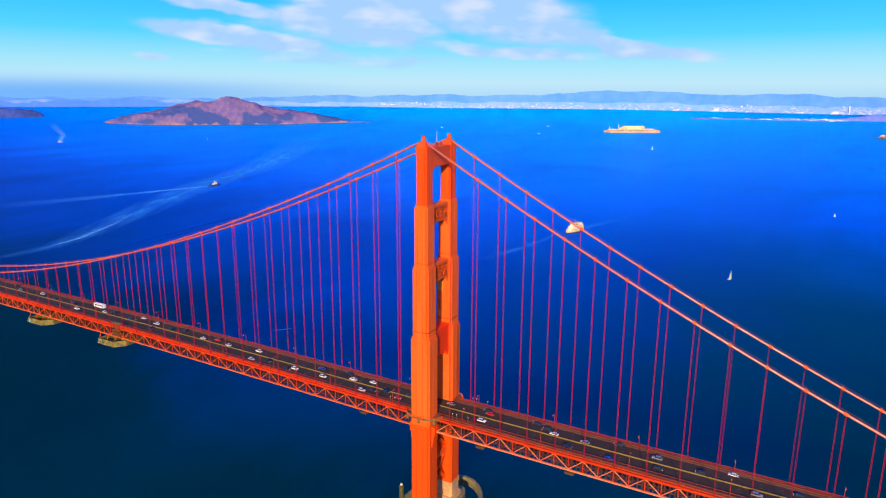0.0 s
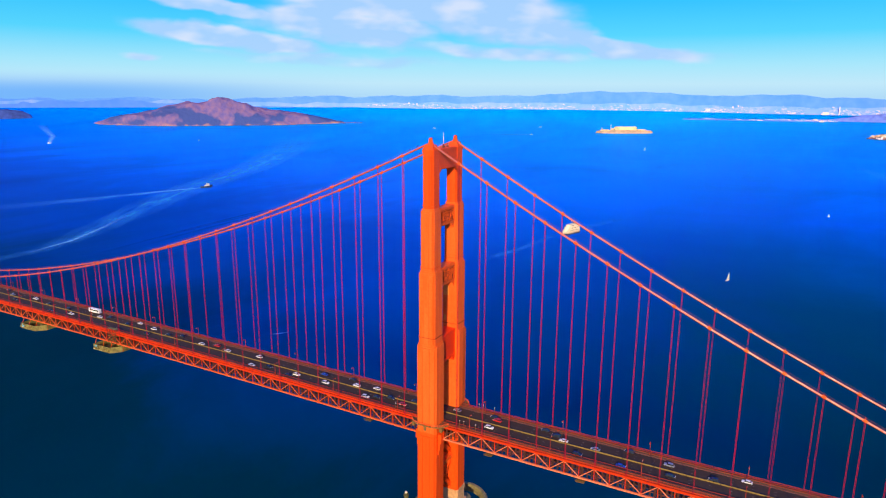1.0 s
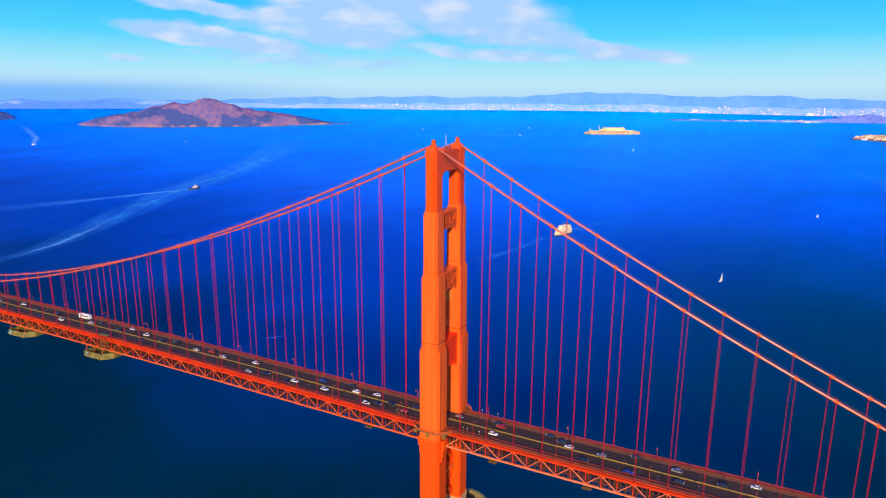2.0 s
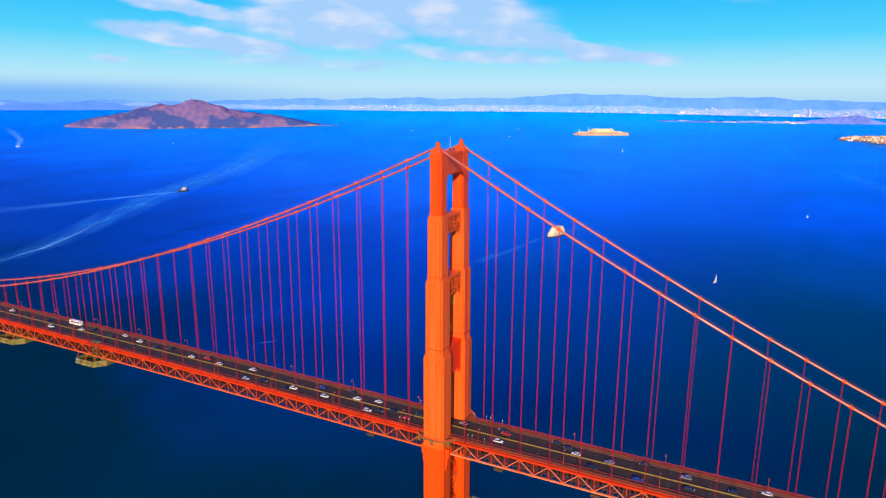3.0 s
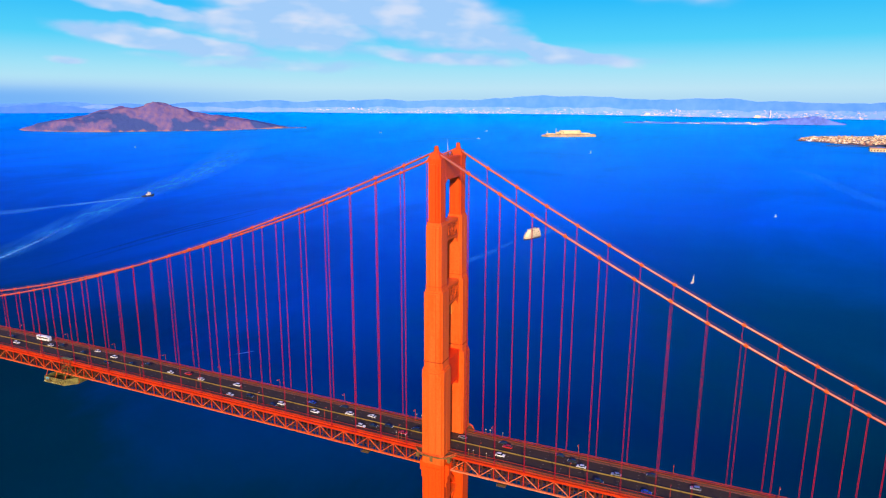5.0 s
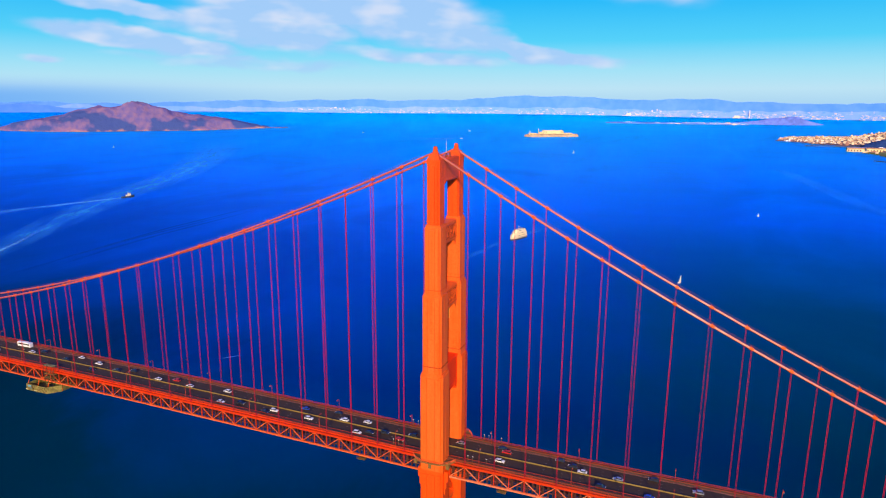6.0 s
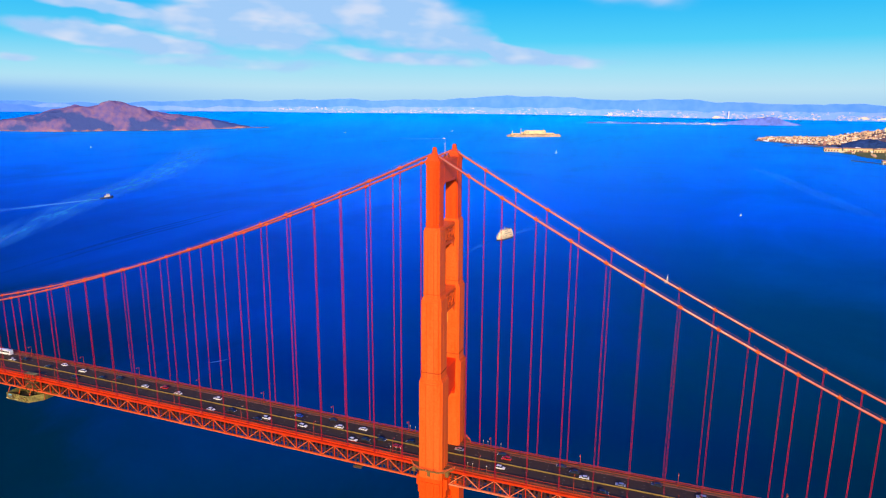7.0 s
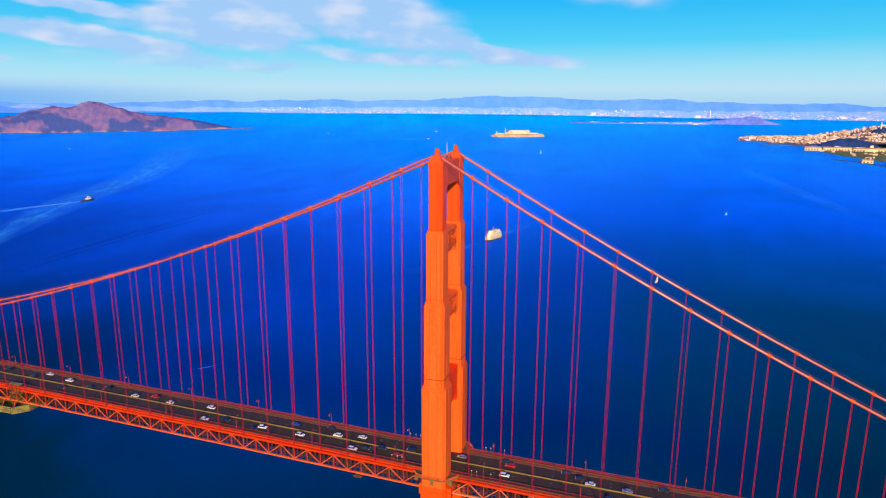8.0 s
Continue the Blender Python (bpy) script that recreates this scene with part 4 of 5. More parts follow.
def left_cape():
    c = Vector((-7796, 3702, 0))
    d = (c - EYE0); d.z = 0

    def h(u, w):
        q = math.sqrt((u / 620) ** 2 + (w / 420) ** 2) / (1 + 0.1 * noise.fractal((u / 300, w / 300, 4), 1, 2, 4))
        z = shore_shape(q, 10)
        return z if z < 0 else z + 98 * max(0, 1 - q * q) ** 0.5 + rough(u, w, 200, 10, 5)

    # the woods' blue is air haze mixed into their colour
    hill_field("wooded_cape", "low hazy blue wooded cape across the water", "headland", c, d.xy.normalized(), 760, 520, h, material("haze_tinted_woods", (0.055, 0.095, 0.29), 0.95, vary=0.4, big=0.01, small=0.05, spec=0.05), (60, 36))



def prison_island():
    a, b = Vector((-1111, 4483, 0)), Vector((-748, 4727, 0))
    c = (a + b) / 2 + Vector((-0.4, 0.9, 0)) * 60
    e = Vector((-(b - a).y, (b - a).x, 0)).normalized()
    r = (b - a).normalized()

    def h(u, w):
        q = math.sqrt((abs(u - 18) / 214) ** 2.6 + (abs(w) / 85) ** 2.6) ** (1 / 1.3) / (1 + 0.08 * noise.fractal((u / 60, w / 60, 2), 1, 2, 4))
        z = shore_shape(q, 11)
        return z if z < 0 else z + 12 * max(0, 1 - q) ** 0.5 + rough(u, w, 40, 2.5, 2)

    hill_field("prison_island", "rocky pale tan island carrying old prison buildings", "island", c, e.xy, 280, 120, h, ROCK, (110, 44))

    def block(name, label, u0, u1, w0, w1, z0, z1, roof=0.0, category="building", windows=0):
        t = thing(name, label, category, "prison buildings")
        def P(u, w, z):
            p = c + r * u + e * w
            return Vector((p.x, p.y, z))
        bm = bmesh.new()
        box(bm, u0, u1, w0, w1, z0, z1)
        if roof:
            box(bm, u0 + 3, u1 - 3, w0 + 4, w1 - 4, z1, z1 + roof)
        for v in bm.verts:
            v.co = far(P(*v.co))
        part("wall", bm, STUCCO, t)
        for k in range(windows):
            uu = u0 + (u1 - u0) * (k + 0.5) / windows
            bm = bmesh.new()
            box(bm, uu - 1.6, uu + 1.6, w0 - 0.4, w0 + 0.1, z0 + (z1 - z0) * .25, z0 + (z1 - z0) * .75)
            for v in bm.verts:
                v.co = far(P(*v.co))
            part("window", bm, GLASS_DARK, t)
        return t

    block("cell_house", "long cream cell house on the island crest", -50, 105, -22, 26, 20, 43, 3, windows=14)
    block("hospital_wing", "low cream wing beside the cell house", -78, -50, -18, 20, 18, 34, windows=3)
    block("barracks", "tan barracks block above the landing", -165, -105, -30, 0, 14, 24, 1.5, windows=6)
    block("power_house", "tan power house near the water", 182, 215, -28, 4, 8, 18, windows=3)
    block("workshop", "long tan workshop building on the bluff", 120, 180, -14, 16, 14, 25, 1, windows=5)
    for nm, lab, u, w, z0, z1, rr in (("lighthouse", "slender pale island lighthouse", -95, -25, 20, 62, 3.0), ("water_tower", "pale water tower on legs", -150, 10, 14, 42, 3.6), ("chimney", "tall tan brick smokestack", 98, 6, 40, 56, 1.8)):
        t = thing(nm, lab, nm.replace("_", " "))
        bm = bmesh.new()
        tube(bm, [(u, w, z0), (u, w, z0 + (z1 - z0) * 0.8), (u, w, z0 + (z1 - z0) * 0.82), (u, w, z1)], [rr, rr * 0.7, rr * 1.1, rr * 0.6], 10)
        for v in bm.verts:
            p = c + r * v.co.x + e * v.co.y
            v.co = far((p.x, p.y, v.co.z))
        part("shaft", bm, BOAT_WHITE, t)


prison_island()


def town(name, label, centre, depth_dir, across, deep, ground, count, mat, size=(14, 34), high=(8, 18), seed=1, keep=None, category="town"):
    """Many small buildings joined into one sheet of town."""
    rnd = random.Random(seed)
    e = Vector((*depth_dir, 0)).normalized()
    r = Vector((e.y, -e.x, 0))
    bm = bmesh.new()
    made = 0
    while made < count:
        u, w = rnd.uniform(-across, across), rnd.uniform(-deep, deep)
        if keep and not keep(u, w):
            continue
        made += 1
        z = ground(u, w)
        sx, sy, h = rnd.uniform(*size), rnd.uniform(*size), rnd.uniform(*high) * (2.2 if rnd.random() < 0.03 else 1)
        a = rnd.choice((0.0, 0.15, -0.1))
        p = Vector(centre) + r * u + e * w
        vs = []
        for zz in (z - 6, z + h):
            for qx, qy in ((-1, -1), (1, -1), (1, 1), (-1, 1)):
                o = r * (qx * sx / 2 + qy * a * sy) + e * (qy * sy / 2)
                vs.append(bm.verts.new(far((p.x + o.x, p.y + o.y, zz))))
        for f in ((4, 5, 6, 7), (0, 1, 5, 4), (1, 2, 6, 5), (2, 3, 7, 6), (3, 0, 4, 7)):
            bm.faces.new([vs[i] for i in f])
    return tagged(link(name, bm, mat), label, category, kind="stuff")


ROOF_RED = material("red_brown_roofing", (0.58, 0.30, 0.12), 0.8, vary=0.25, big=0.05, small=0.3)
DARK_STONE = material("dark_breakwater_stone", (0.07, 0.08, 0.12), 0.9, vary=0.4, big=0.05, small=0.3, bump=0.5)
FERRY_CREAM = material("cream_ferry_paint", (0.92, 0.72, 0.36), 0.45, vary=0.08)


def city_point():
    """The city's point, a low shore with streets climbing a hill and a long quay before it."""
    c = Vector((1560, 5050, 0))
    d = Vector((0.26, 0.966))

    def inside(u, w):
        # a wedge pointing towards the open bay
        edge = 60 * noise.fractal((u / 240, w / 240, 7), 1, 2, 4)
        return (u + 880 + edge) - max(0.0, abs(w + 200) - 270) * 1.15

    def h(u, w):
        q = inside(u, w)
        if q < 0:
            return -14
        z = min(5.0, q * 0.4)
        return z + 150 * min(1, max(0, (u + 600) / 800)) ** 1.2 * math.exp(-((w + 260) / 480) ** 2) + max(0, q / 900) * rough(u, w, 240, 14, 9)

    hill_field("city_shore", "built-up shore rising to a hill", "shore", c, d, 1500, 900, h, LAND, (90, 60))
    town("city_houses", "dense cream and tan houses climbing the shore hill", c, d, 1400, 860, h, 12500, TOWN, (5, 13), (3.5, 8), 4, lambda u, w: inside(u, w) > 20 and (u > -320 or w < 240) and noise.noise((u / 70, w / 70, 6.0)) > -0.32)
    # wooded bluff before the houses
    cw = Vector((1165, 4262, 0))

    def hw(u, w):
        q = math.sqrt((u / 165) ** 2 + (w / 110) ** 2) / (1 + 0.15 * noise.fractal((u / 90, w / 90, 3), 1, 2, 4))
        return -14 if q > 1 else 4 + 50 * (1 - q) ** 0.6 + rough(u, w, 36, 9, 4)

    hill_field("wooded_bluff", "dark wooded bluff above the quay", "woods", cw, d, 620, 220, hw, TREES, (90, 34))
    # wooded hilltop under the tower
    def ht(u, w):
        q = math.sqrt((u / 62) ** 2 + (w / 55) ** 2) / (1 + 0.15 * noise.fractal((u / 60, w / 60, 5), 1, 2, 4))
        return -14 if q > 1 else 74 + 40 * (1 - q) ** 0.6 + rough(u, w, 30, 5, 6)

    hill_field("wooded_hilltop", "dark wooded hilltop above the houses", "woods", Vector((1410, 4556, 0)), d, 150, 110, ht, TREES, (60, 34))
    # quay flat
    cq = Vector((1330, 3560, 0))

    def hq(u, w):
        q = (u + 420 + 40 * noise.fractal((u / 200, w / 150, 1), 1, 2, 4)) - max(0, -w - 40) * 0.55 - max(0, w - 480) * 1.5
        return -14 if q < 0 else min(4.0, q * 0.3)

    hill_field("quay_flat", "flat mown field behind a stone shore", "shore", cq, (0.26, 0.966), 900, 620, hq, TURF, (80, 60))
    town("quay_sheds", "low cream sheds and parked boats along the quay", cq, (0.26, 0.966), 860, 560, hq, 420, TOWN, (5, 20), (3, 8), 31, lambda u, w: hq(u, w) > 1.5 and noise.noise((u / 60, w / 110, 1.0)) > 0.05)
    # long quay buildings
    for i, (x0, y0, ln, wd, hh, lab) in enumerate(((850, 3800, 82, 36, 17, "tan pier shed at the quay's end"), (935, 3775, 137, 40, 19, "long tan quay warehouse with a flat roof"), (1075, 3760, 167, 40, 18, "long tan quay warehouse with a flat roof"), (1245, 3760, 180, 40, 18, "long tan quay warehouse with a flat roof"), (930, 2990, 42, 26, 13, "small tan boathouse on the breakwater"))):
        t = thing("warehouse" if i < 4 else "boathouse", lab, "warehouse" if i < 4 else "boathouse", "quay buildings" if i < 4 else "")
        bm = bmesh.new()
        box(bm, x0, x0 + ln, y0, y0 + wd, -4, hh)
        part("wall", far_map(bm), STUCCO, t)
        bm = bmesh.new()
        prism(bm, [(x0 - 2, y0 - 2), (x0 + ln + 2, y0 - 2), (x0 + ln + 2, y0 + wd + 2), (x0 - 2, y0 + wd + 2)], hh, hh + 5, poly_top=[(x0 - 2, y0 + wd / 2 - 1), (x0 + ln + 2, y0 + wd / 2 - 1), (x0 + ln + 2, y0 + wd / 2 + 1), (x0 - 2, y0 + wd / 2 + 1)])
        part("roof", far_map(bm), ROOF_RED, t, "red-brown roof")
        for k in range(int(ln / 14)):
            bm = bmesh.new()
            box(bm, x0 + 4 + 14 * k, x0 + 10 + 14 * k, y0 - 0.6, y0 + 0.1, 3, hh * 0.7)
            part("bay_door", far_map(bm), STEEL_DARK, t)
    # breakwaters
    for i, pts in enumerate((((705, 4250), (800, 4280), (930, 4292), (1020, 4300)), ((849, 3165), (901, 3091), (942, 2988), (985, 2860), (1010, 2700), (1030, 2520)))):
        bm = bmesh.new()
        for (xa, ya), (xb, yb) in zip(pts, pts[1:]):
            for q in range(6):
                f0, f1 = q / 6, (q + 1) / 6
                beam(bm, far((xa + (xb - xa) * f0, ya + (yb - ya) * f0, 0)), far((xa + (xb - xa) * f1, ya + (yb - ya) * f1, 0)), 12 + 3 * math.sin(q * 2.1), 5)
        tagged(link("breakwater", bm, DARK_STONE), "low dark stone breakwater in the water", "breakwater", kind="structure")


city_point()
left_cape()


def tall_marks():
    for nm, lab, p, h, r in (("hilltop_tower", "pale fluted tower on the city hilltop", (1396, 4541, 112), 29, 4.4), ("harbour_tower", "tall pale tower on the far harbour shore", (830, 12200, 0), 135, 9)):
        t = thing(nm, lab, "tower")
        bm = bmesh.new()
        x, y, z = p
        tube(bm, [(x, y, z - 10), (x, y, z + h * 0.8), (x, y, z + h * 0.82), (x, y, z + h)], [r, r * 0.85, r * 0.6, r * 0.55], 10)
        for f in bm.faces:
            f.smooth = False
        part("shaft", far_map(bm), BOAT_WHITE, t)


tall_marks()


def bay_end(a):
    """How much farther off the far shore lies towards the north; a is the azimuth in degrees."""
    return 2600 / (1 + math.exp((a + 6) / 4))


def harbour_buildings():
    """Large pale blocks that stand out on the far harbour shore."""
    for az, dist, wide, high, steps in ((-5.9, 12350, 110, 52, 2), (-5.2, 12400, 70, 30, 1), (-4.7, 12400, 60, 26, 1), (2.3, 12300, 120, 44, 2), (6.2, 12350, 90, 40, 1), (12.2, 12500, 190, 58, 3), (13.4, 12500, 210, 46, 3)):
        a = radians(az)
        e = Vector((math.sin(a), math.cos(a), 0))
        r = Vector((e.y, -e.x, 0))
        p = EYE0 + e * (dist + bay_end(az))
        t = thing("harbour_building", "large pale cream building on the hazy far harbour shore", "building", "harbour buildings")
        for k in range(steps):
            f = 1 - 0.28 * k
            bm = bmesh.new()
            box(bm, -wide / 2 * f + wide * 0.06 * k, wide / 2 * f + wide * 0.06 * k, -30, 30, -6 if k == 0 else high * k / steps, high * (k + 1) / steps)
            for v in bm.verts:
                q = p + r * v.co.x + e * v.co.y
                v.co = far((q.x, q.y, v.co.z))
            part("block", bm, HARBOUR, t)


HARBOUR = material("hazy_cream_walls", (0.80, 0.68, 0.46), 1.0, vary=0.12, big=0.02, small=0.08, spec=0.0)
harbour_buildings()


def flat_island():
    c = Vector((-200, 8560, 0))

    def h(u, w):
        q = max(abs(u + 20) / 840, abs(w) / 260) + 0.03 * noise.fractal((u / 200, w / 200, 5), 1, 2, 3)
        return -14 if q > 1 else 4

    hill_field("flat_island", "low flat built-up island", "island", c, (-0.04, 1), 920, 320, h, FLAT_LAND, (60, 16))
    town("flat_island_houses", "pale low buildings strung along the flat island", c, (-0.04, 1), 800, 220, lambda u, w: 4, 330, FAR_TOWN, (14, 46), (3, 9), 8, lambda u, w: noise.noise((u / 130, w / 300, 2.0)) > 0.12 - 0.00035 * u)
    c2 = Vector((960, 8900, 0))

    def h2(u, w):
        q = math.sqrt((u / 500) ** 2 + (w / 330) ** 2) / (1 + 0.08 * noise.fractal((u / 200, w / 200, 8), 1, 2, 3))
        return -14 if q > 1 else 5 + 40 * (1 - q) ** 0.7 + min(1, 4 * (1 - q)) * (bump2(u, w, 170, 0, 190, 260, 58) + bump2(u, w, -150, 0, 120, 260, 16)) + (1 - q) * rough(u, w, 130, 14, 3)

    # haze over the island is painted as a violet-blue base colour
    hill_field("round_island", "rounded wooded island behind the bay in hazy mauve", "island", c2, (0.08, 1), 640, 420, h2, material("haze_mauve_woods", (0.15, 0.22, 0.60), 1.0, vary=0.3, big=0.01, small=0.04, spec=0.0), (60, 36))


flat_island()


def far_shore():
    """The far side of the bay: a low built-up plain and two ridges, all round the visible arc."""
    def ridge(name, label, dist, base, amp, seed, mat, a0=-82, a1=32):
        bm = bmesh.new()
        n = 260
        cols = []
        for i in range(n + 1):
            a = radians(a0 + (a1 - a0) * i / n)
            e = Vector((math.sin(a), math.cos(a), 0))
            t = noise.fractal((a * 5.0 + seed, seed, 0), 1.0, 2.0, 6)
            t2 = noise.fractal((a * 22.0 + seed, seed, 4), 1.0, 2.0, 4)
            top = base(math.degrees(a)) + amp * t + amp * 0.35 * t2
            col = []
            for k, (dd, f) in enumerate(((0, -0.1), (350, 0.12), (900, 0.42), (1500, 0.72), (2300, 1.0))):
                p = EYE0 + e * (dist + bay_end(math.degrees(a)) * 0.8 + dd + 120 * t2 * (k % 2))
                col.append(bm.verts.new(far((p.x, p.y, max(-20, top * f + 12 * t2 * k)))))
            cols.append(col)
        for a, b in zip(cols, cols[1:]):
            for k in range(4):
                f = bm.faces.new((a[k], b[k], b[k + 1], a[k + 1]))
                f.smooth = True
        return tagged(link(name, bm, mat), label, "hills", kind="structure")

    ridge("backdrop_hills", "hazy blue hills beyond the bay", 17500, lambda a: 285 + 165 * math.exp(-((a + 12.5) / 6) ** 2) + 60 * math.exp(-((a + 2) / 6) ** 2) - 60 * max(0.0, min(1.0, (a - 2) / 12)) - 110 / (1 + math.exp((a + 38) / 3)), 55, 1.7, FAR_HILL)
    # the headlands' mauve is haze put into the base colour
    ridge("backdrop_headlands", "hazy mauve headlands along the northern shore", 13600, lambda a: (95 + 25 * math.sin(a * 0.45)) * min(1.0, max(0.0, (-38.0 - a) / 7)) - 90 * max(0.0, (a + 42) / 5), 40, 3.3, material("haze_mauve_headlands", (0.08, 0.25, 0.78), 1.0, second=(0.12, 0.29, 0.80), big=0.006, small=0.03, spec=0.0), -82, -37)
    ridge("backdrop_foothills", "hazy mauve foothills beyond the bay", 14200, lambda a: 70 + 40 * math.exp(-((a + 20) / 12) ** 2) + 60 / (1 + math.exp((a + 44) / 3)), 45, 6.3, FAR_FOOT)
    rnd = random.Random(12)
    for nm, lab, d0, d1, count, arcs in (("far_shore_town", "pale pink and white town strung along the far shore", 12300, 14200, 6000, ((-30, 24), (-6, 24))), ("far_shore_town", "pale town patches on the far hillsides", 14200, 15300, 420, ((-34, -28), (-22, -11), (-6, 4), (6, 24)))):
        bm = bmesh.new()
        for _ in range(count):
            s = rnd.choice(arcs)
            a = radians(rnd.uniform(*s))
            # clumps of town with gaps between
            if noise.noise((math.degrees(a) * 0.35, d0 * 0.01, 0)) < -0.22:
                continue
            f = rnd.random() ** 2
            d = d0 + (d1 - d0) * f
            d += bay_end(math.degrees(a))
            p = EYE0 + Vector((math.sin(a), math.cos(a), 0)) * d
            z = 6 + (36 * f if d0 < 13000 else 30 + 60 * f)
            sx, sy, hh = rnd.uniform(14, 50), rnd.uniform(20, 50), rnd.uniform(4, 15) * (2.4 if rnd.random() < 0.025 else 1)
            vs = []
            for zz in (z - 20, z + hh):
                for qx, qy in ((-1, -1), (1, -1), (1, 1), (-1, 1)):
                    vs.append(bm.verts.new(far((p.x + qx * sx / 2, p.y + qy * sy / 2, zz))))
            for fc in ((4, 5, 6, 7), (0, 1, 5, 4), (1, 2, 6, 5), (2, 3, 7, 6), (3, 0, 4, 7)):
                bm.faces.new([vs[i] for i in fc])
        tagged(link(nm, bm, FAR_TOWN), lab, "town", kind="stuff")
    # low plain that carries the town
    bm = bmesh.new()
    prev = None
    for i in range(161):
        a = radians(-34.5 + 62.5 * i / 160)
        e = Vector((math.sin(a), math.cos(a), 0))
        t = noise.fractal((a * 9, 2.2, 0), 1, 2, 5)
        back = bay_end(math.degrees(a)) + 1200 * max(0.0, (-29.0 - math.degrees(a)) / 5.5)
        p0, p1, p2 = EYE0 + e * (12200 + back + 500 * t), EYE0 + e * (12500 + back + 500 * t), EYE0 + e * (15600 + back)
        cur = [bm.verts.new(far((p0.x, p0.y, -4))), bm.verts.new(far((p1.x, p1.y, 6))), bm.verts.new(far((p2.x, p2.y, 60)))]
        if prev:
            for k in range(2):
                bm.faces.new((prev[k], cur[k], cur[k + 1], prev[k + 1]))
        prev = cur
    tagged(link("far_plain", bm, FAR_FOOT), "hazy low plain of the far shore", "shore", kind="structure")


far_shore()


# ---- wakes on the water ----
def wake(label, pts, widths, fade, mat, lift=0.25):
    bm = bmesh.new()
    uv = bm.loops.layers.uv.new("UVMap")
    rows = []
    n = len(pts)
    fine = []
    for i in range(n - 1):
        for q in range(8):
            f = q / 8
            fine.append((Vector(pts[i]).lerp(Vector(pts[i + 1]), f), widths[i] + (widths[i + 1] - widths[i]) * f, fade[i] + (fade[i + 1] - fade[i]) * f))
    fine.append((Vector(pts[-1]), widths[-1], fade[-1]))
    for i, (p, w, f) in enumerate(fine):
        d = (fine[min(i + 1, len(fine) - 1)][0] - fine[max(i - 1, 0)][0]).normalized()
        s = Vector((d.y, -d.x))
        row = []
        for k in (-1, -0.5, 0, 0.5, 1):
            q = p + s * (w * k)
            c = far((q.x, q.y, 0))
            row.append((bm.verts.new((c.x, c.y, c.z + lift)), f, (1 - abs(k)) ** 0.7))
        rows.append(row)
    for a, b in zip(rows, rows[1:]):
        for k in range(4):
            quad = (a[k], a[k + 1], b[k + 1], b[k])
            face = bm.faces.new([v for v, _, _ in quad])
            for lp, (_, f, v) in zip(face.loops, quad):
                lp[uv].uv = (f, v)
    bmesh.ops.recalc_face_normals(bm, faces=bm.faces)
    ob = link("wake", bm, mat)
    return tagged(ob, label, "wake", kind="stuff")


wake("broad pale wake spreading over the blue water", [(-915, 200), (-921, 322), (-967, 413), (-1106, 638), (-1311, 976), (-1530, 1440), (-1700, 1720), (-2066, 2265), (-2590, 2963)], [16, 24, 36, 52, 70, 84, 96, 120, 160], [0.4, 0.45, 0.55, 0.7, 0.8, 1.0, 1.0, 0.6, 0.0], FOAM_SOFT)
wake("bright foam line where the wake breaks", [(-918, 300), (-945, 390), (-1010, 500), (-1106, 638)], [3, 6, 6, 3], [0.3, 0.75, 0.45, 0.0], FOAM, 0.4)
wake("narrow white wake behind the small workboat", [(-1290, 985), (-1320, 880), (-1352, 746), (-1395, 612), (-1425, 500)], [8, 18, 32, 48, 62], [1.0, 0.88, 0.52, 0.26, 0.0], FOAM_STREAK, 0.4)
wake("bright foam close behind the small workboat", [(-1286, 994), (-1302, 940), (-1320, 880), (-1338, 810)], [4, 7, 9, 10], [1.0, 0.9, 0.5, 0.0], FOAM, 0.5)
wake("faint wake behind the ferry", [(-196, 905), (-170, 990), (-140, 1100)], [6, 14, 22], [0.8, 0.4, 0.0], FOAM_SOFT, 0.4)
wake("faint old wake near the ferry", [(-212, 850), (-226, 724), (-253, 599)], [6, 10, 14], [0.3, 0.6, 0.1], FOAM_SOFT, 0.4)
wake("short bright streak of foam", [(-318, 193), (-306, 206), (-296, 219)], [0.5, 1.6, 0.6], [0.2, 0.9, 0.2], FOAM, 0.4)
wake("small white wake far out", [(-3376, 1864), (-3600, 2010), (-3904, 2215), (-4748, 2690), (-5600, 3180)], [12, 16, 22, 30, 40], [1.0, 0.7, 0.5, 0.3, 0.0], FOAM, 0.4)
wake("small white wake far out", [(-1447, 4081), (-1560, 4000), (-1800, 3900)], [6, 16, 24], [1.0, 0.6, 0.0], FOAM, 0.4)


CURRENT = foam_material(0.42, 0.012, (0.03, 0.44, 1.0), 60, 5.0, 0.2, 0.8)
wake("faint pale current line on open water", [(375, 2692), (438, 2335), (478, 1905), (516, 1585), (549, 1377)], [24, 34, 38, 34, 26], [0.0, 0.9, 1.0, 0.8, 0.0], CURRENT, 0.4)
# dark ripple lines that an old wake has left
RIPPLE = foam_material(0.75, 0.02, (0.0, 0.035, 0.26), 94, 6.0, 0.2, 0.7)
for shift, y0 in ((-16, 0), (0, -60), (20, 70)):
    wake("long dark ripple line on the blue water", [(-811 - shift, 396 + y0), (-832 - shift, 517 + y0), (-848 - shift, 659 + y0), (-853 - shift, 820 + y0), (-861 - shift, 973 + y0)], [7, 6, 5, 5, 4], [0.0, 0.9, 1.0, 0.7, 0.0], RIPPLE, 0.5)


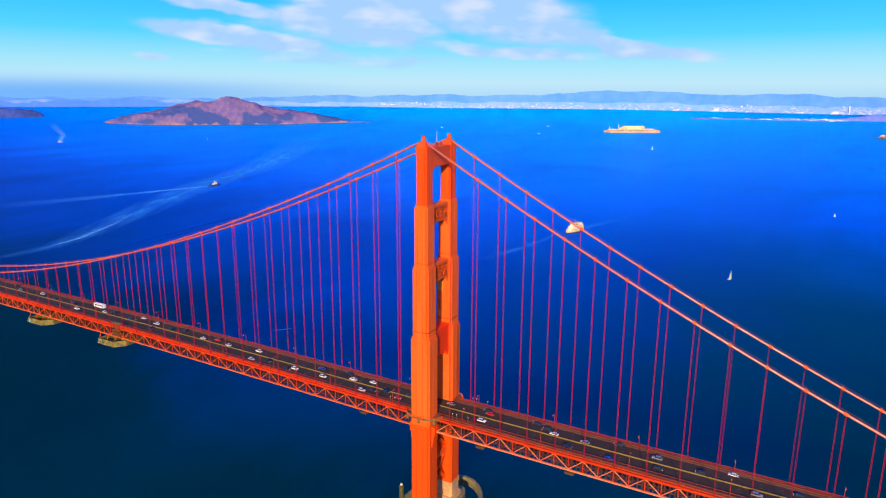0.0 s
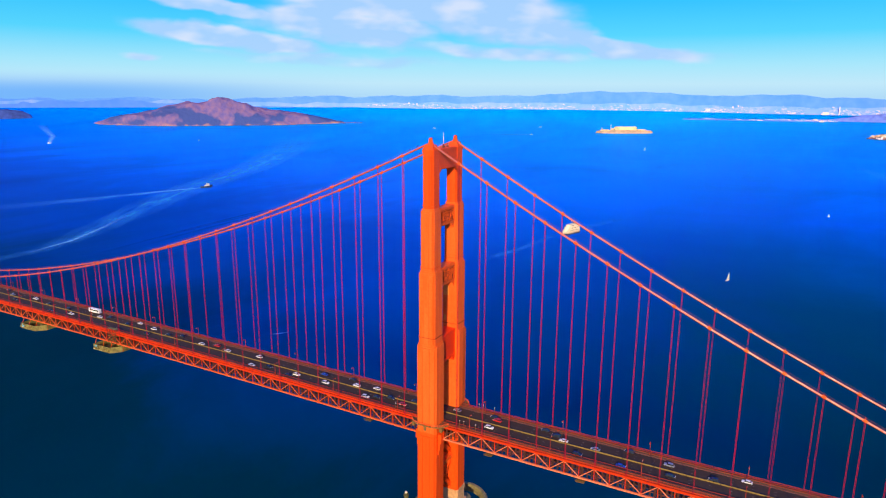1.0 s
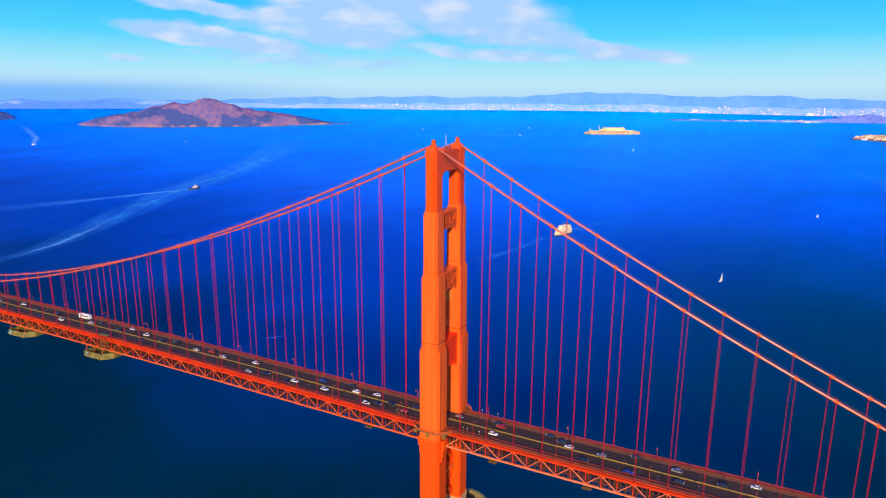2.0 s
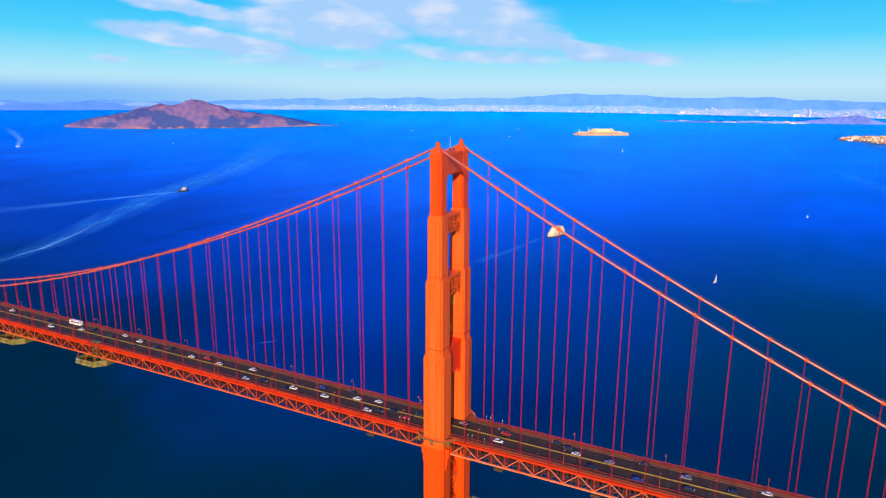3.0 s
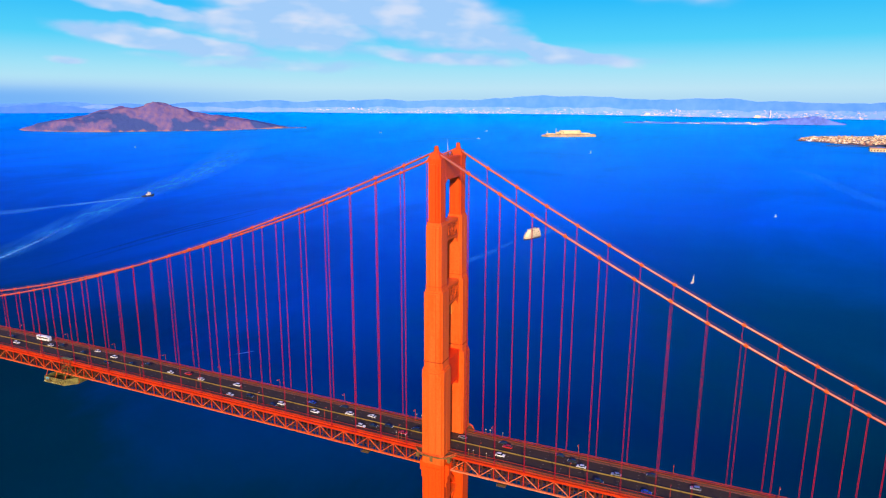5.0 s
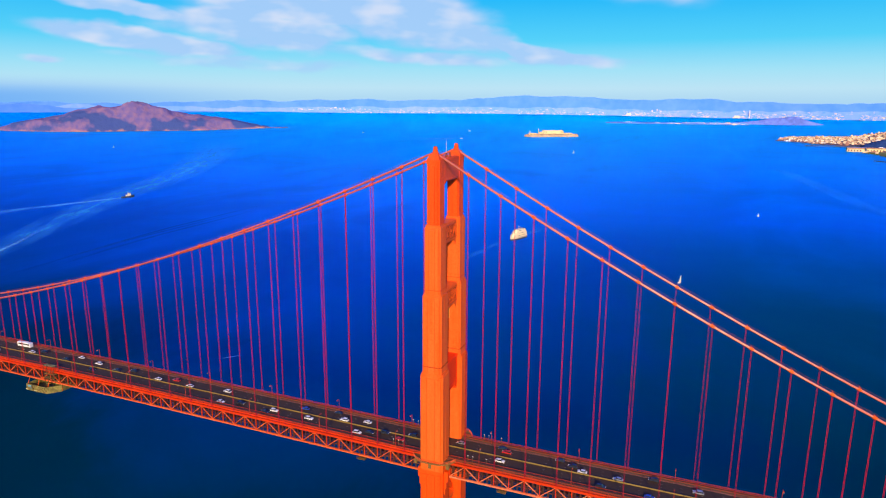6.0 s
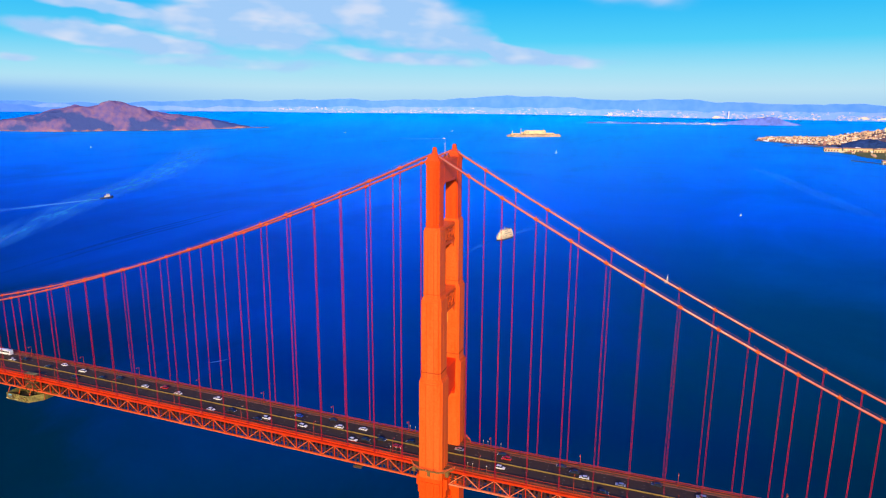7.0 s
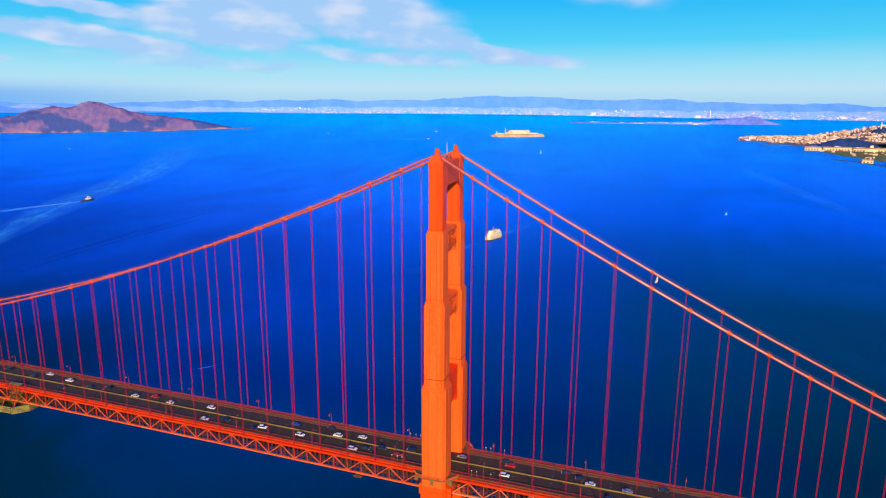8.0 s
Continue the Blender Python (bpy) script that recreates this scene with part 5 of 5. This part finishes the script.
# ---- boats ----
def hull_bm(L, B, H, sheer=0.25, full=0.55, z0=-0.6):
    """A boat's hull along +x, bow forward."""
    bm = bmesh.new()
    n = 12
    rings = []
    for i in range(n + 1):
        t = i / n
        x = -L / 2 + L * t
        w = B / 2 * (1 - max(0, (t - full) / (1 - full)) ** 2.0) * (0.86 + 0.14 * min(1, t / 0.2))
        w = max(w, 0.03)
        top = H * (1 + sheer * t * t)
        rings.append([bm.verts.new(p) for p in ((x, -w, top), (x - (0.06 * L if t > 0.9 else 0), -w * 0.75, z0), (x - (0.06 * L if t > 0.9 else 0), w * 0.75, z0), (x, w, top))])
    for a, b in zip(rings, rings[1:]):
        for k in range(4):
            bm.faces.new((a[k], b[k], b[(k + 1) % 4], a[(k + 1) % 4]))
    bm.faces.new(rings[0])
    bm.faces.new(rings[-1][::-1])
    bmesh.ops.recalc_face_normals(bm, faces=bm.faces)
    return bm


def deckhouse(x0, x1, w, z0, z1, taper=0.12, front=0.5):
    bm = bmesh.new()
    prism(bm, [(x0, -w), (x1, -w * 0.8), (x1 + front, 0), (x1, w * 0.8), (x0, w)], z0, z1, poly_top=[(x0, -w * (1 - taper)), (x1 - 0.6, -w * 0.8 * (1 - taper)), (x1 + front - 0.8, 0), (x1 - 0.6, w * 0.8 * (1 - taper)), (x0, w * (1 - taper))])
    bmesh.ops.recalc_face_normals(bm, faces=bm.faces)
    return bm


def window_band(x0, x1, w, z0, z1, parent, count):
    for s in (-1, 1):
        for k in range(count):
            a, b = x0 + (x1 - x0) * (k + 0.12) / count, x0 + (x1 - x0) * (k + 0.88) / count
            bm = bmesh.new()
            box(bm, a, b, *sorted((s * w, s * (w + 0.06))), z0, z1)
            part("window", bm, GLASS_DARK, parent)


def ferry():
    f = thing("ferry", "cream white passenger ferry under way on blue water", "ferry", at=pose(-192, 880, 0, 0, 0, -109) @ Matrix.Diagonal((1.1, 1.25, 1.5, 1)))
    hl = part("hull", hull_bm(44, 12.5, 1.5), BOAT_DARK, f, "dark lower hull")
    part("bulwark", hull_bm(43.4, 12.9, 3.7, z0=1.5), FERRY_CREAM, hl)
    bm = bmesh.new()
    for s in (-1, 1):
        box(bm, -21, 6, *sorted((s * 6.2, s * 6.55)), 1.5, 1.8)
    part("rubbing_strake", bm, BOAT_DARK, hl)
    lo = part("main_deckhouse", deckhouse(-20.5, 14, 5.7, 3.6, 6.6, front=3.0), FERRY_CREAM, f)
    window_band(-18, 9, 5.45, 5.0, 5.35, lo, 9)
    up = part("upper_deckhouse", deckhouse(-20, 10.5, 5.3, 6.6, 9.4, front=3.2), FERRY_CREAM, f)
    window_band(-17, 5, 5.08, 7.9, 8.25, up, 7)
    wh = part("wheelhouse", deckhouse(-18, 6.5, 4.6, 9.4, 12.2, front=3.4), FERRY_CREAM, f)
    window_band(-5, 2, 4.32, 10.5, 11.1, wh, 3)
    bm = bmesh.new()
    tube(bm, [(-3, 0, 12.1), (-3.4, 0, 17.5)], [0.22, 0.08], 6)
    beam(bm, (-3.2, -1.6, 15), (-3.2, 1.6, 15), 0.12, 0.12)
    part("mast", bm, FERRY_CREAM, f)
    for s in (-1, 1):
        bm = bmesh.new()
        tube(bm, [(-13, s * 2.6, 12.1), (-13.3, s * 2.6, 13.8)], [0.9, 0.75], 8)
        part("funnel", bm, BOAT_DARK, f)


ferry()


def workboat():
    b = thing("workboat", "small dark-hulled workboat with a white deckhouse and wake", "boat", at=pose(-1278, 1006, 0, 0, 0, 70) @ Matrix.Scale(1.25, 4))
    part("hull", hull_bm(27, 8, 3.2, 0.8), BOAT_DARK, b)
    part("deckhouse", deckhouse(-4, 6, 3.0, 3.2, 6.4), BOAT_WHITE, b)
    w = part("wheelhouse", deckhouse(0, 5.5, 2.6, 6.4, 9.6), BOAT_WHITE, b)
    window_band(0.4, 4, 2.45, 7.4, 8.4, w, 2)
    bm = bmesh.new()
    tube(bm, [(0.5, 0, 9.6), (0.2, 0, 14)], [0.2, 0.08], 6)
    part("mast", bm, BOAT_WHITE, b)
    bm = bmesh.new()
    tube(bm, [(-4, 0, 6.4), (-4.4, 0, 9.0)], 0.6, 8)
    part("funnel", bm, BOAT_DARK, b)


workboat()


def sailboat(x, y, turn, size, label):
    p = far((x, y, 0))
    k = (p - EYE0).length / (Vector((x, y, 0)) - EYE0).length
    b = thing("sailboat", label, "sailboat", "sailboats", at=Matrix.Translation(p) @ pose(0, 0, 0, 4, 0, turn) @ Matrix.Scale(size * k, 4))
    part("hull", hull_bm(12, 3.6, 1.2, 0.3, 0.4), BOAT_WHITE, b)
    part("cabin", deckhouse(-2, 2, 1.1, 1.2, 2.0), BOAT_WHITE, b)
    bm = bmesh.new()
    tube(bm, [(0.8, 0, 1.0), (0.8, 0, 16)], [0.11, 0.06], 6)
    beam(bm, (0.8, 0, 2.4), (-4.6, 0.5, 2.4), 0.12, 0.12)
    part("mast", bm, BOAT_WHITE, b)
    for nm, a, c, d, bow in (("mainsail", (0.65, 0, 2.6), (-4.5, 0.5, 2.6), (0.65, 0, 15.6), 0.5), ("jib", (5.4, 0, 1.7), (1.0, 0.7, 2.0), (1.0, 0, 13.8), 0.4)):
        bm = bmesh.new()
        a, c, d = Vector(a), Vector(c), Vector(d)
        n = 6
        rows = []
        for i in range(n + 1):
            l, r = a.lerp(d, i / n), c.lerp(d, i / n)
            row = []
            for j in range(5):
                q = l.lerp(r, j / 4)
                q.y += bow * math.sin(math.pi * j / 4) * math.sin(math.pi * min(1, 0.15 + i / n))
                row.append(bm.verts.new(q))
            rows.append(row)
        for ra, rb in zip(rows, rows[1:]):
            for j in range(4):
                bm.faces.new((ra[j], ra[j + 1], rb[j + 1], rb[j]))
        bmesh.ops.remove_doubles(bm, verts=bm.verts, dist=1e-4)
        part(nm, bm, SAIL, b)
    return b


sailboat(102, 672, 70, 0.82, "white sailing yacht with raised sails leaning slightly")
sailboat(-478, 3050, 60, 1.2, "tiny white sailing yacht far out on the bay")
sailboat(249, 1332, 30, 0.5, "small white sailing yacht on open blue water")
sailboat(-2830, 2390, 70, 0.8, "tiny white sailing yacht far out on the bay")


def motorboat(x, y, turn, size, label):
    p = far((x, y, 0))
    k = (p - EYE0).length / (Vector((x, y, 0)) - EYE0).length
    b = thing("motorboat", label, "motorboat", "motorboats", at=Matrix.Translation(p) @ pose(0, 0, 0, 0, 0, turn) @ Matrix.Scale(size * k, 4))
    part("hull", hull_bm(14, 4.4, 1.7, 0.4, 0.4), BOAT_WHITE, b)
    c = part("cabin", deckhouse(-3, 3, 1.6, 1.7, 4.2), BOAT_WHITE, b)
    window_band(-2.5, 2.2, 1.5, 2.6, 3.6, c, 3)


motorboat(-3333, 1837, 240, 1.5, "white motorboat pulling a short wake far out")
motorboat(-1447, 4081, 20, 1.4, "white motorboat pulling a short wake far out")
motorboat(-1787, 5237, 10, 1.8, "white motorboat far out near the islands")
motorboat(-2459, 4529, 10, 1.5, "white motorboat far out near the islands")
motorboat(662, 5176, 190, 2.0, "white motorboat passing off the city shore")
motorboat(455, 8320, 190, 4.0, "white vessel lying off the flat island")


# ---- things on the deck ----
def lamp_post():
    t = thing("street_lamp", "slim orange street lamp with a bracket arm and lantern", "street lamp", "deck lamps")
    bm = bmesh.new()
    tube(bm, [(0, 0, 0), (0, 0, 0.9), (0, 0, 1.0), (0, 0, 7.2)], [0.26, 0.24, 0.14, 0.10], 8)
    part("post", bm, ORANGE_DEEP, t)
    bm = bmesh.new()
    tube(bm, [(0, 0, 6.7), (0, 0.5, 7.3), (0, 1.2, 7.5), (0, 1.9, 7.4)], 0.08, 6)
    part("arm", bm, ORANGE_DEEP, t)
    bm = bmesh.new()
    box(bm, -0.28, 0.28, 1.6, 2.3, 7.0, 7.4, 0.06)
    ln = part("lantern", bm, ORANGE_DEEP, t)
    bm = bmesh.new()
    box(bm, -0.22, 0.22, 1.68, 2.22, 6.9, 6.998)
    part("lens", bm, LAMP_GLASS, ln, "pale lamp glass")
    return t


def place_lamps():
    first = None
    for k in range(-15, 6):
        x = 23.0 + 45.72 * k
        if x < NORTH + 10 or x > SOUTH - 10:
            continue
        for s in (-1, 1):
            m = pose(x, s * 10.7, road(x) + 0.22, 0, 0, 0 if s < 0 else 180)
            if first is None:
                first = lamp_post()
                first.matrix_basis = m
            else:
                copy_thing(first, m)
    m0 = None
    for x in (-23.5, -20.5, -18.0, 17.5, 20.0, 27.0):
        for s in (-1, 1):
            m = pose(x + (1.2 if s > 0 else 0), s * 11.6, road(x) + 0.22)
            if m0 is None:
                t = thing("signal_post", "pale slender post with a lamp head beside the walkway", "post", "posts by the tower", at=m)
                bm = bmesh.new()
                tube(bm, [(0, 0, 0), (0, 0, 3.6)], [0.14, 0.11], 8)
                part("shaft", bm, WALKWAY, t)
                bm = bmesh.new()
                box(bm, -0.16, 0.16, -0.16, 0.16, 3.6, 4.1, 0.04)
                part("lamp_head", bm, LAMP_GLASS, t, "pale lamp head")
                m0 = t
            else:
                copy_thing(m0, m)


place_lamps()


def car(paint, kind="saloon"):
    name, mat = PAINTS[paint]
    L, W, H, cab0, cab1, roof = {"saloon": (4.7, 1.85, 1.45, -1.7, 1.15, 0.55), "estate": (4.9, 1.95, 1.75, -2.15, 1.2, 0.62), "van": (5.6, 2.05, 2.3, -2.7, 1.9, 0.8)}[kind]
    label = {"saloon": "%s saloon car driving on the bridge roadway", "estate": "%s tall estate car driving on the bridge roadway", "van": "%s van driving on the bridge roadway"}[kind] % name
    t = thing("car" if kind != "van" else "van", label, "car" if kind != "van" else "van", "traffic on the deck")
    belt = 0.62 * H if kind != "van" else 0.5 * H
    bm = bmesh.new()
    h = L / 2
    side = [(-h, 0.35), (-h + 0.1, belt - 0.05), (-h + 0.9, belt), (h - 1.5, belt), (h - 0.25, belt - 0.16), (h, belt - 0.4), (h, 0.32)]
    lo = [[bm.verts.new((x, s * W / 2 * (0.93 if i in (0, 1, 5, 6) else 1.0), z)) for i, (x, z) in enumerate(side)] for s in (-1, 1)]
    n = len(side)
    bm.faces.new(lo[0])
    bm.faces.new(lo[1][::-1])
    for i in range(n):
        bm.faces.new((lo[0][i], lo[1][i], lo[1][(i + 1) % n], lo[0][(i + 1) % n]))
    bmesh.ops.recalc_face_normals(bm, faces=bm.faces)
    bmesh.ops.bevel(bm, geom=bm.edges[:], offset=0.06, segments=1, affect="EDGES")
    part("body", bm, mat, t)
    bm = bmesh.new()
    prism(bm, [(cab0, -W / 2 * 0.94), (cab1, -W / 2 * 0.94), (cab1, W / 2 * 0.94), (cab0, W / 2 * 0.94)], belt - 0.02, H - 0.06, poly_top=[(cab0 + roof * 0.8, -W / 2 * 0.76), (cab1 - roof, -W / 2 * 0.76), (cab1 - roof, W / 2 * 0.76), (cab0 + roof * 0.8, W / 2 * 0.76)])
    part("glazing", bm, GLASS_DARK, t, "dark tinted windows")
    bm = bmesh.new()
    box(bm, cab0 + roof * 0.8 - 0.08, cab1 - roof + 0.08, -W / 2 * 0.78, W / 2 * 0.78, H - 0.06, H, 0.03)
    part("roof", bm, mat, t)
    for sx in (-1, 1):
        for sy in (-1, 1):
            bm = bmesh.new()
            tube(bm, [(sx * L * 0.31, sy * (W / 2 - 0.22), 0.33), (sx * L * 0.31, sy * (W / 2 + 0.01), 0.33)], 0.33, 12)
            part("wheel", bm, TYRE, t)
    for sx, nm, m2 in ((1, "headlight", LAMP_GLASS), (-1, "tail_light", PAINTS["r"][1])):
        for sy in (-1, 1):
            bm = bmesh.new()
            box(bm, sx * (h - 0.1) - 0.06, sx * (h - 0.1) + 0.12 * sx + 0.06, sy * W * 0.36 - 0.2, sy * W * 0.36 + 0.2, belt - 0.36, belt - 0.2)
            part(nm, bm, m2, t)
    return t


def coach():
    t = thing("coach", "white touring coach with dark windows on the bridge", "bus", "", at=pose(-318, 7.5, road(-318), 0, 0, 180))
    bm = bmesh.new()
    box(bm, -6.2, 6.2, -1.27, 1.27, 0.4, 3.5, 0.18)
    b = part("body", bm, PAINTS["w"][1], t)
    for s in (-1, 1):
        for k in range(7):
            bm = bmesh.new()
            box(bm, -5.4 + 1.5 * k, -4.0 + 1.5 * k, *sorted((s * 1.27, s * 1.30)), 1.9, 2.9)
            part("window", bm, GLASS_DARK, b)
    bm = bmesh.new()
    box(bm, 6.2, 6.24, -1.1, 1.1, 1.4, 3.0)
    part("windscreen", bm, GLASS_DARK, t)
    bm = bmesh.new()
    box(bm, -3, -0.5, -0.9, 0.9, 3.5, 3.75, 0.05)
    part("roof_unit", bm, PAINTS["w"][1], t)
    for x in (-4.0, 4.0):
        for s in (-1, 1):
            bm = bmesh.new()
            tube(bm, [(x, s * 1.0, 0.5), (x, s * 1.29, 0.5)], 0.5, 14)
            part("wheel", bm, TYRE, t)


coach()

LANES = (-7.75, -4.65, -1.75, 1.75, 4.65, 7.75)


def traffic():
    rows = "-369 3 d,-344 3 d,-304 3 w,-296 4 d,-265 5 w,-246 4 w,-227 3 d,-216 4 d,-272 3 d,-242 1 d,-193 3 w,-181 4 r,-168 3 w,-142 4 w,-137 0 w,-125 1 d,-106 0 d,-102 1 w,-87 4 b,-79 1 w,-67 5 d,-60 3 w,-47 4 w,-47 0 w,-41 1 d,-33 2 d,-23 1 r,-18 3 d,8 4 s,33 4 r,30 5 d,32 1 w,60 5 d,67 4 d,72 3 w,82 0 d,89 3 s,105 5 d,104 0 b,125 4 s,127 1 d,146 3 d,160 5 w,171 1 s,188 4 d,-330 1 w,-352 0 d,-392 4 w,-405 1 d,-420 3 s,-436 5 d,-450 0 w,-472 4 d,-490 1 w"
    made = {}
    for i, row in enumerate(rows.split(",")):
        x, lane, c = row.split()
        x, lane = float(x), int(lane)
        kind = ("saloon", "estate", "saloon", "van" if c in "wsb" and i % 11 == 5 else "estate")[i % 4]
        y = LANES[lane]
        slope = math.degrees(math.atan((road(x + 1) - road(x - 1)) / 2))
        m = pose(x, y, road(x), 0, -slope if y < 0 else slope, 0 if y < 0 else 180)
        if (c, kind) not in made:
            made[c, kind] = car(c, kind)
            made[c, kind].matrix_basis = m
        else:
            copy_thing(made[c, kind], m)


traffic()


PALE_SHEET = material("pale_yellow_sheeting", (0.62, 0.55, 0.22), 0.7, vary=0.3, big=0.3, small=1.2)


def work_platform(x, label):
    """A netted work platform slung below the deck."""
    z = road(x) - 8.7
    t = thing("work_platform", label, "platform", "work platforms", at=pose(x, 0, z))
    bm = bmesh.new()
    prism(bm, [(-9, -16.5), (9, -16.5), (15, -10), (15, 14), (-9, 16)], -7.8, -7.4)
    part("floor", bm, NETTING, t)
    walls = [((-9, -16.5), (9, -16.5)), ((9, -16.5), (15, -10)), ((15, -10), (15, 14)), ((15, 14), (-9, 16)), ((-9, 16), (-9, -16.5))]
    for (xa, ya), (xb, yb) in walls:
        bm = bmesh.new()
        beam(bm, (xa, ya, -5.5), (xb, yb, -5.5), 0.15, 4.2)
        part("net_side", bm, NETTING, t, "olive debris netting")
    for x0, y0 in ((-9, -16.5), (0, -16.5), (9, -16.5), (15, -10), (15, 14), (-9, 16), (2, 15)):
        bm = bmesh.new()
        beam(bm, (x0, y0 * 0.82, 0.1), (x0, y0, -7.4), 0.28, 0.28)
        part("hanger", bm, ORANGE, t)
    rnd = random.Random(int(-x))
    for k in range(6):
        bm = bmesh.new()
        bx, by, bs = rnd.uniform(-7, 10), rnd.uniform(-14, -9), rnd.uniform(0.8, 2.0)
        box(bm, bx - bs, bx + bs, by - bs * 0.7, by + bs * 0.7, -7.4, -7.4 + bs * 1.3, 0.1)
        part("crate", bm, STEEL_DARK if k % 2 else WALKWAY, t)
    # heaped netting, planks and sheeting over the floor and draped on the rim
    for nm, mat, count, seed in (("net_heap", NETTING, 60, 3), ("plank_pile", WALKWAY, 26, 8), ("sheeting", PALE_SHEET, 12, 5)):
        r2 = random.Random(seed + int(-x))
        bm = bmesh.new()
        for _ in range(count):
            px, py = r2.uniform(-8.8, 14.5), r2.choice((r2.uniform(-16.4, 13), r2.uniform(-17.0, -15.6)))
            if px > 9 and py < -16.5 + (px - 9) * 1.1:
                continue
            a, ln = r2.uniform(0, math.pi), r2.uniform(0.5, 2.0)
            z0 = r2.uniform(-7.3, -4.2 if py < -15 else -6.4)
            d = Vector((math.cos(a) * ln, math.sin(a) * ln * 0.4, r2.uniform(-0.4, 0.5)))
            beam(bm, Vector((px, py, z0)) - d, Vector((px, py, z0)) + d, r2.uniform(0.3, 1.1), r2.uniform(0.2, 0.9))
        part(nm, bm, mat, t)["kind"] = "stuff"
    for k in range(8):
        bm = bmesh.new()
        bx = -8.6 + 2.3 * k
        beam(bm, (bx, -16.6, -4.4), (bx + 0.4, -16.62, -4.4 - rnd.uniform(-1.6, 0.5)), 0.4, 0.2)
        part("net_tie", bm, WALKWAY, t)
        bm = bmesh.new()
        beam(bm, (bx, -16.75, -4.8 - rnd.uniform(0, 2)), (bx + rnd.uniform(1.2, 2.4), -16.8, -5.0 - rnd.uniform(0, 2.2)), 0.16, rnd.uniform(0.4, 1.1))
        part("net_patch", bm, WALKWAY if k % 3 else NETTING, t)
    bm = bmesh.new()
    box(bm, -7.0, -4.4, -16.95, -16.75, -6.3, -3.9)
    part("blue_panel", bm, material("pale_blue_panel", (0.12, 0.45, 0.60), 0.6), t, "pale blue panel")


work_platform(-279, "olive netted work platform slung under the deck")
work_platform(-371, "olive netted work platform slung under the deck")


def deck_scaffold(x):
    t = thing("deck_scaffold", "rust brown scaffold frame clamped over the deck edge", "scaffold", at=pose(x, -13.2, road(x)))
    for dx in (-4.5, -1.5, 1.5, 4.5):
        for dy in (-1.4, 1.6):
            bm = bmesh.new()
            beam(bm, (dx, dy, -8.6), (dx, dy, 2.6), 0.22, 0.22)
            part("upright", bm, STEEL_DARK, t)
    for z in (-6, -3.4, -0.8, 2.4):
        bm = bmesh.new()
        for dy in (-1.4, 1.6):
            beam(bm, (-4.6, dy, z), (4.6, dy, z), 0.16, 0.16)
        part("ledger", bm, STEEL_DARK, t)
        bm = bmesh.new()
        box(bm, -4.4, 4.4, -1.3, 1.5, z + 0.1, z + 0.2)
        part("deck_boards", bm, NETTING, t)
    for dx in (-4.5, 1.5):
        bm = bmesh.new()
        beam(bm, (dx, -1.5, -8.4), (dx + 3, -1.5, 2.4), 0.14, 0.14)
        part("cross_brace", bm, STEEL_DARK, t)


deck_scaffold(-268)


def hung_gantry(x):
    z = road(x) - 8.7
    t = thing("inspection_gantry", "small tan inspection gantry hung below the truss", "gantry", "inspection gantries", at=pose(x, -13.7, z))
    bm = bmesh.new()
    box(bm, -2.2, 2.2, -1.5, 1.5, -1.5, -1.35)
    part("floor", bm, WALKWAY, t)
    bm = bmesh.new()
    for dx in (-2.2, 2.2):
        for dy in (-1.5, 1.5):
            beam(bm, (dx, dy, -1.4), (dx, dy, 0.05), 0.12, 0.12)
    for dy in (-1.5, 1.5):
        beam(bm, (-2.2, dy, -0.5), (2.2, dy, -0.5), 0.1, 0.1)
    part("frame", bm, WALKWAY, t)


for gx in (-41, 36, 86):
    hung_gantry(gx)
